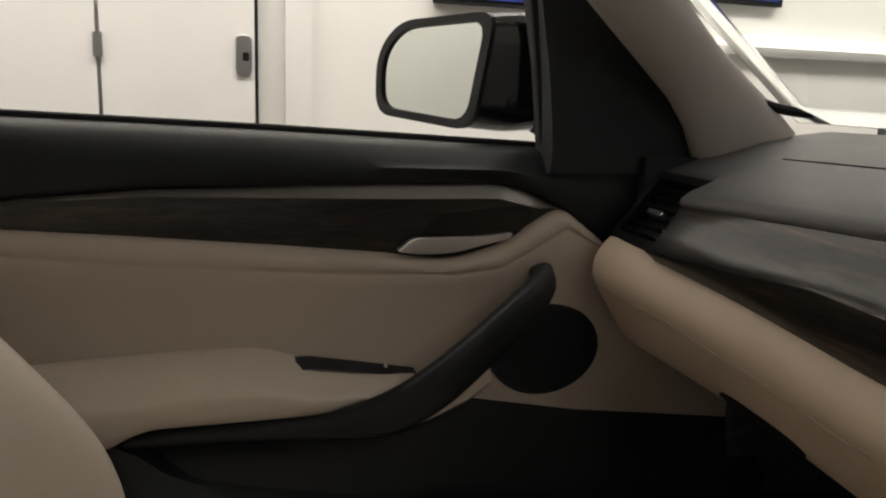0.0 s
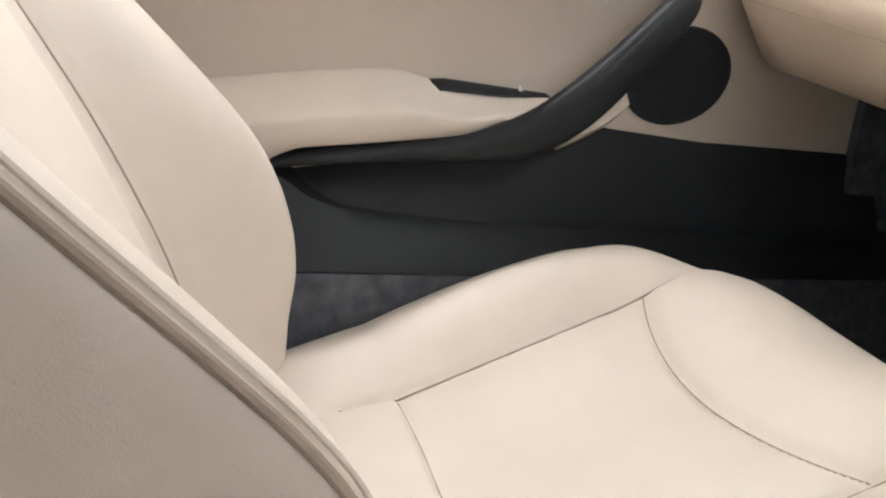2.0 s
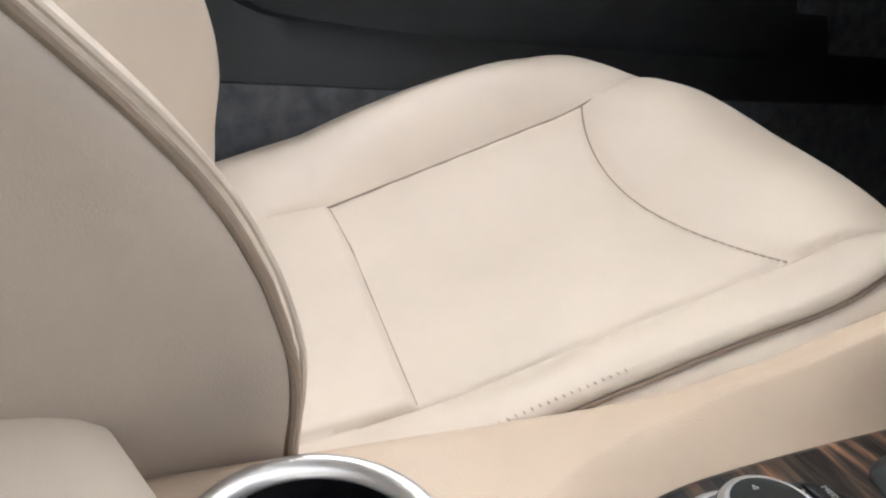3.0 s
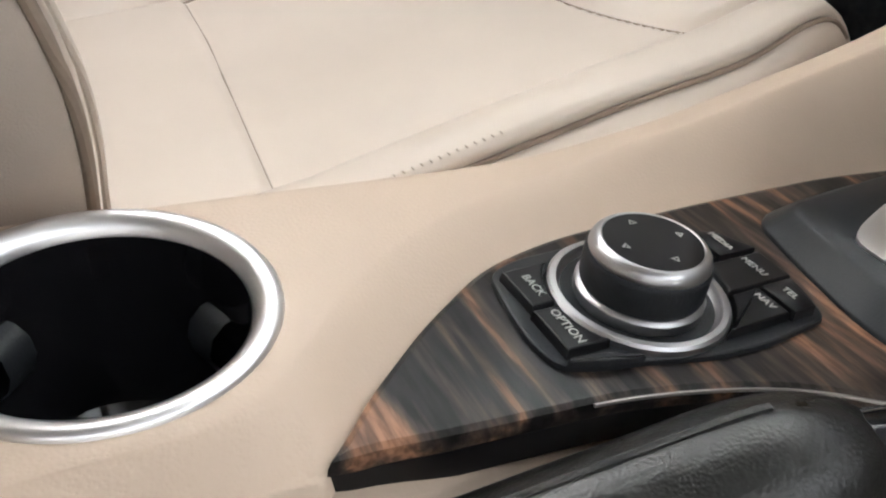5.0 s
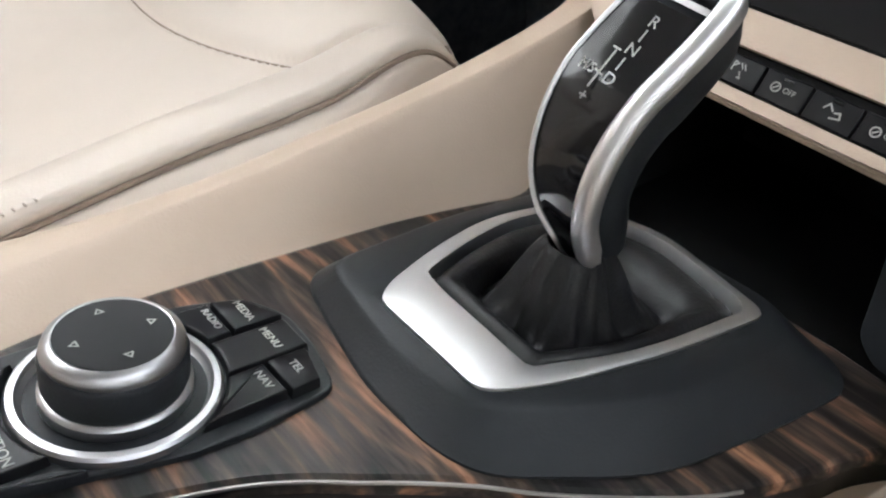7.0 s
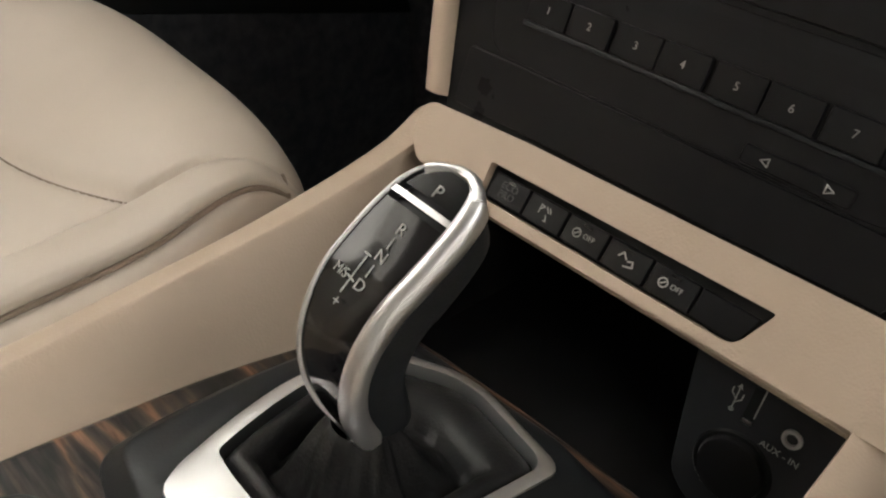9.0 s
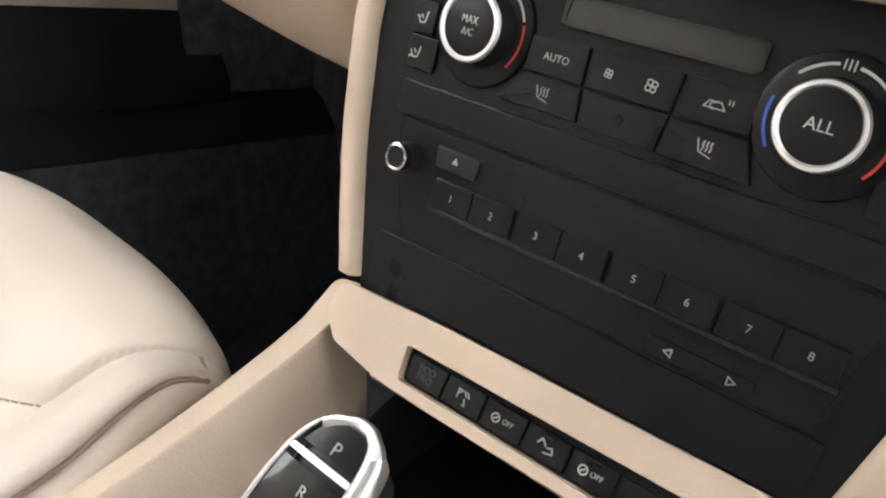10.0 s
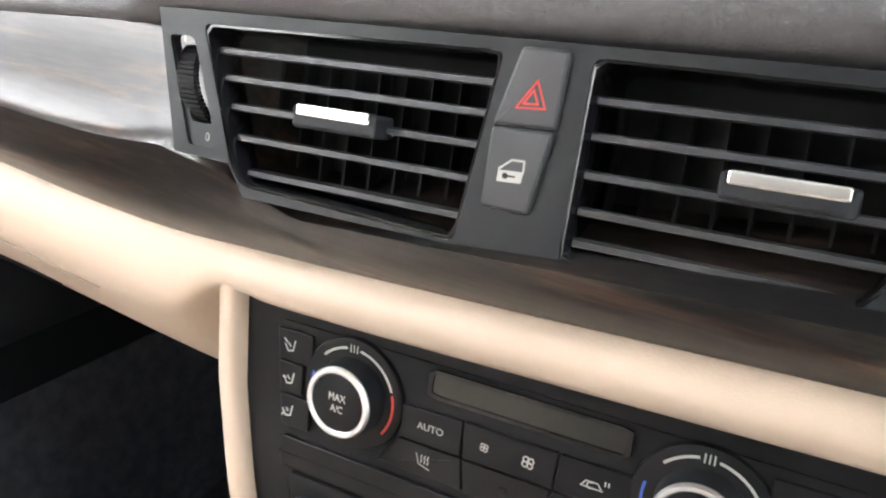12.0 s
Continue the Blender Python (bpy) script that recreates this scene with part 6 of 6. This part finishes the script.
# ---- climate control ----
cli = thing("climate_control", "black climate control panel with two silver-ringed dials", "climate control", tuple(PF @ Vector((UC, 0.08, 0))))
DL, DR = (-0.1020, 0.0840), (0.0590, 0.0835)


def face_button(parent, poly, h=0.0012, r=0.0008, material=None, name="button"):
    return part(name, prism(rpoly(poly, r), -0.0012, h, PF, 0.0005), material or M_SATIN, parent, "black button")


part("face", prism(rpoly([(-0.1480, 0.1100), (-0.1400, 0.0540), (-0.1385, 0.0530), (0.1040, 0.0525), (0.1130, 0.1100)], 0.003), -0.0018, -0.0006, PF), M_RUBBER, cli, "black face")


def seat_icon(cx, cy, m0, k=1.0):
    return [[(cx - 0.003 * k, cy + 0.0005), (cx - 0.0012 * k, cy - 0.0028), (cx + 0.0018 * k, cy - 0.0022), (cx + 0.003 * k, cy + 0.003)], [(cx - 0.0008 * k, cy + 0.0012), (cx + 0.0004 * k, cy - 0.0004)]]


for i, (v0, v1, ul) in enumerate(((0.0905, 0.1062, -0.1475), (0.0735, 0.0893, -0.1462), (0.0560, 0.0723, -0.1447))):
    b = face_button(cli, [(ul, v1), (ul + 0.0015, v0), (-0.1315 if i == 1 else -0.1265, v0), (-0.1315 if i == 1 else -0.1265, v1)])
    part("icon", strokes(seat_icon(-0.1395, (v0 + v1) / 2, PF) + [[(-0.1430, (v0 + v1) / 2 + 0.003 - 0.003 * i), (-0.1412, (v0 + v1) / 2 + 0.0015 - 0.0015 * i)]], 0.0008, PF, 0.0014), M_WHITE, b, "white air flow sign")


def dial(cu, cv, words, red, blue):
    base = part("dial_base", lathe([(0.0001, 0.0018), (0.0252, 0.0018), (0.0272, 0.0012), (0.0280, -0.001)], pf(cu, cv), 64), M_SATIN, cli, "round black dial base")
    k = part("dial_knob", lathe([(0.0182, 0.0018), (0.0172, 0.0105), (0.0167, 0.0125), (0.0155, 0.0135)], pf(cu, cv), 64), M_BLACK, cli, "black dial knob")
    part("dial_ring", lathe([(0.0168, 0.0112), (0.0171, 0.0130), (0.0163, 0.0143), (0.0148, 0.0144), (0.0140, 0.0135)], pf(cu, cv), 72), M_SILVER, k, "satin silver ring")
    cap = part("dial_cap", lathe([(0.0142, 0.0132), (0.0130, 0.0136), (0.0001, 0.0136)], pf(cu, cv), 48), M_SATIN, k, "black cap")
    if len(words) == 2:
        text(words[0], 0.0036, pf(cu, cv + 0.0026, 0.0138), cap, wide=0.85)
        text(words[1], 0.0034, pf(cu, cv - 0.0030, 0.0138), cap, wide=0.85)
    else:
        text(words[0], 0.0046, pf(cu, cv, 0.0138), cap)
    m0 = pf(cu, cv, 0.0018)
    part("scale", strokes([arc(0, 0, 0.0228, 100, 135)], 0.0012, m0), M_WHITE, base, "pale scale")
    part("scale", strokes([arc(0, 0, 0.0228, 80, 20)], 0.0012, m0), M_WHITE, base, "pale scale")
    part("warm_mark", strokes([arc(0, 0, 0.0228, 14, -38)], 0.0012, m0), M_RED, base, "red warm mark")
    part("cool_mark", strokes([arc(0, 0, 0.0228, 166, 215)], 0.0012, m0), M_BLUE, base, "blue cool mark")
    part("heat_sign", strokes([[(x, 0.0210), (x, 0.0246)] for x in (-0.0018, 0.0, 0.0018)], 0.0006, m0), M_WHITE, base, "white heat sign")


dial(*DL, ("MAX", "A/C"), True, False)
dial(*DR, ("ALL",), True, True)
part("display", prism(rpoly(box2(-0.0605, 0.0962, 0.0275, 0.1065), 0.001), -0.001, 0.0003, PF), M_LCD, cli, "unlit grey display")
part("display_frame", ring_plate(resample(rpoly(box2(-0.0625, 0.0945, 0.0295, 0.1082), 0.001), 40), resample(rpoly(box2(-0.0605, 0.0962, 0.0275, 0.1065), 0.001), 40), -0.001, 0.0010, PF), M_GLOSS, cli, "gloss black frame")
CB = [([(-0.0745, 0.0875), (-0.0750, 0.0715), (-0.0440, 0.0715), (-0.0440, 0.0885)], "AUTO"),
      ([(-0.0755, 0.0705), (-0.0860, 0.0555), (-0.0415, 0.0555), (-0.0435, 0.0705)], "seat"),
      ([(-0.0430, 0.0885), (-0.0425, 0.0715), (-0.0005, 0.0715), (0.0005, 0.0885)], "fan"),
      ([(-0.0425, 0.0705), (-0.0405, 0.0545), (-0.0030, 0.0545), (-0.0010, 0.0705)], "dot"),
      ([(0.0015, 0.0885), (0.0005, 0.0715), (0.0330, 0.0715), (0.0320, 0.0885)], "recirc"),
      ([(0.0000, 0.0705), (-0.0020, 0.0540), (0.0400, 0.0535), (0.0335, 0.0705)], "seat2")]
for poly, what in CB:
    b = face_button(cli, poly)
    cu, cv = sum(p[0] for p in poly) / 4, sum(p[1] for p in poly) / 4
    m0 = pf(cu, cv, 0.0014)
    if what == "AUTO":
        text("AUTO", 0.0034, m0, b)
    elif what.startswith("seat"):
        part("icon", strokes([[(-0.0035, 0.0035), (-0.0020, -0.0015), (0.0035, -0.0030)]] + [[(-0.0010 + i * 0.0017, -0.0008), (-0.0004 + i * 0.0017, 0.0006), (-0.0010 + i * 0.0017, 0.0020), (-0.0004 + i * 0.0017, 0.0032)] for i in range(3)], 0.0006, m0), M_WHITE, b, "white heated seat sign")
    elif what == "fan":
        for dx, k in ((-0.0110, 0.7), (0.0095, 1.0)):
            part("icon", strokes([arc(dx + 0.0016 * math.cos(q) * k, 0.0016 * math.sin(q) * k, 0.0013 * k, 0, 360, 8) for q in (0.6, 2.2, 3.8, 5.4)], 0.0006, m0), M_WHITE, b, "white fan sign")
    elif what == "recirc":
        part("icon", strokes([[(-0.005, -0.0015), (-0.003, 0.0012), (0.002, 0.0012), (0.004, -0.0015), (-0.005, -0.0015)], arc(-0.001, -0.0005, 0.0014, 60, 300, 8), [(0.005, 0.0012), (0.005, 0.003)], [(0.0065, 0.0012), (0.0065, 0.003)]], 0.0006, m0), M_WHITE, b, "white recirculation sign")
    else:
        part("sensor", lathe([(0.0001, 0.0006), (0.0018, 0.0005), (0.0022, 0.0)], m0, 16), M_RUBBER, b, "small dark sensor")
for i, (v0, v1, what) in enumerate(((0.0905, 0.1062, "front"), (0.0735, 0.0893, "A/C"), (0.0560, 0.0723, "rear"))):
    b = face_button(cli, [(0.0870 if i == 1 else 0.0815, v1), (0.0870 if i == 1 else 0.0815, v0), (0.1070 - 0.001 * i, v0), (0.1085 - 0.001 * i, v1)])
    m0 = pf(0.0965 - 0.0005 * i, (v0 + v1) / 2, 0.0014)
    if what == "A/C":
        text("A/C", 0.0038, m0, b)
    else:
        part("icon", strokes([[(-0.0045, 0.003), (0.0045, 0.003), (0.0035, -0.003), (-0.0035, -0.003), (-0.0045, 0.003)]] + [[(x, -0.0042), (x + 0.0005, -0.001), (x, 0.0018)] for x in (-0.002, 0.0, 0.002)], 0.0006, m0), M_WHITE, b, "white window heating sign")

# ---- radio ----
rad = thing("car_radio", "black car radio with eight preset keys and a disc slot", "radio", tuple(PF @ Vector((UC, 0.0, 0))))
RO = rpoly([(-0.1390, 0.0300), (-0.1345, 0.0100), (-0.1235, -0.0260), (-0.1090, -0.0290), (0.0750, -0.0290), (0.0940, -0.0270), (0.1060, 0.0300)], 0.004)
part("face", prism(RO, -0.0014, 0.0004, PF, 0.0004), M_SATIN, rad, "satin black face")
part("face_gap", ring_plate(resample([(-0.0165 + (a + 0.0165) * 1.008, b + 0.0008 * (1 if b > 0 else -1)) for a, b in RO], 100), resample(RO, 100), -0.0014, 0.0007, PF), M_RUBBER, rad, "dark line round the face")
part("upper_strip", prism(rpoly(box2(-0.1430, 0.0330, 0.1080, 0.0500), 0.002), -0.0014, 0.0010, PF, 0.0008), M_SATIN, rad, "satin black strip")
part("strip_gap", prism(box2(-0.1440, 0.0405, 0.1090, 0.0412), -0.001, 0.0012, PF), M_RUBBER, rad, "fine groove")
part("lower_face", prism(rpoly([(-0.1370, -0.0305), (0.1010, -0.0305), (0.0985, -0.0590), (-0.1370, -0.0620)], 0.002), -0.0014, 0.0006, PF, 0.0004), M_SATIN, rad, "black lower face")
part("disc_slot", prism(rpoly(box2(-0.0720, 0.0165, 0.0730, 0.0255), 0.002), 0.0003, 0.0006, PF), M_RUBBER, rad, "dark disc slot")
vol = part("volume_knob", lathe([(0.0075, 0.0), (0.0072, 0.0085), (0.0066, 0.0088)], pf(-0.1268, 0.0128), 40), M_BLACK, rad, "black volume knob")
part("knob_ring", lathe([(0.0068, 0.0085), (0.0072, 0.0110), (0.0070, 0.0135), (0.0060, 0.0140), (0.0054, 0.0135)], pf(-0.1268, 0.0128), 40), M_CHROME, vol, "chrome ring")
part("knob_cap", lathe([(0.0056, 0.0134), (0.0001, 0.0136)], pf(-0.1268, 0.0128), 32), M_SATIN, vol, "black cap")
ej = part("eject_key", prism(rpoly([(-0.1115, 0.0240), (-0.1100, 0.0135), (-0.0850, 0.0130), (-0.0840, 0.0235)], 0.0015), 0.0, 0.0022, PF, 0.0008), M_GREYBLACK, rad, "charcoal eject key")
part("icon", fills([[(-0.1000, 0.0175), (-0.0960, 0.0175), (-0.0980, 0.0210)]], PF, 0.0024), M_WHITE, ej, "white eject sign")
us = steps(-0.1085, 0.0975, 8)
for i in range(8):
    gap = 0.0011 if i % 2 else 0.0003
    a, b = us[i] + (0.0003 if i % 2 else 0.0011), us[i + 1] - gap
    k = part("preset_key", prism(rpoly(box2(a, -0.0072, b, 0.0080), 0.0012), 0.0, 0.0026, PF, 0.0005), M_SATIN, rad, "black preset key")
    text(str(i + 1), 0.0036, pf((a + b) / 2, 0.0005, 0.0028), k)
part("key_ledge", prism(box2(-0.1085, -0.0100, 0.0975, -0.0076), 0.0, 0.0020, PF, 0.0006), M_GREYBLACK, rad, "charcoal ledge under the keys")
rk = part("seek_rocker", prism(rpoly(box2(0.0210, -0.0275, 0.0700, -0.0190), 0.002), 0.0, 0.0018, PF, 0.0008), M_SATIN, rad, "black seek rocker")
part("icon", strokes([[(0.0335, -0.0250), (0.0300, -0.0232), (0.0335, -0.0214), (0.0335, -0.0250)], [(0.0585, -0.0250), (0.0620, -0.0232), (0.0585, -0.0214), (0.0585, -0.0250)]], 0.0006, PF, 0.0020), M_WHITE, rk, "white seek arrows")
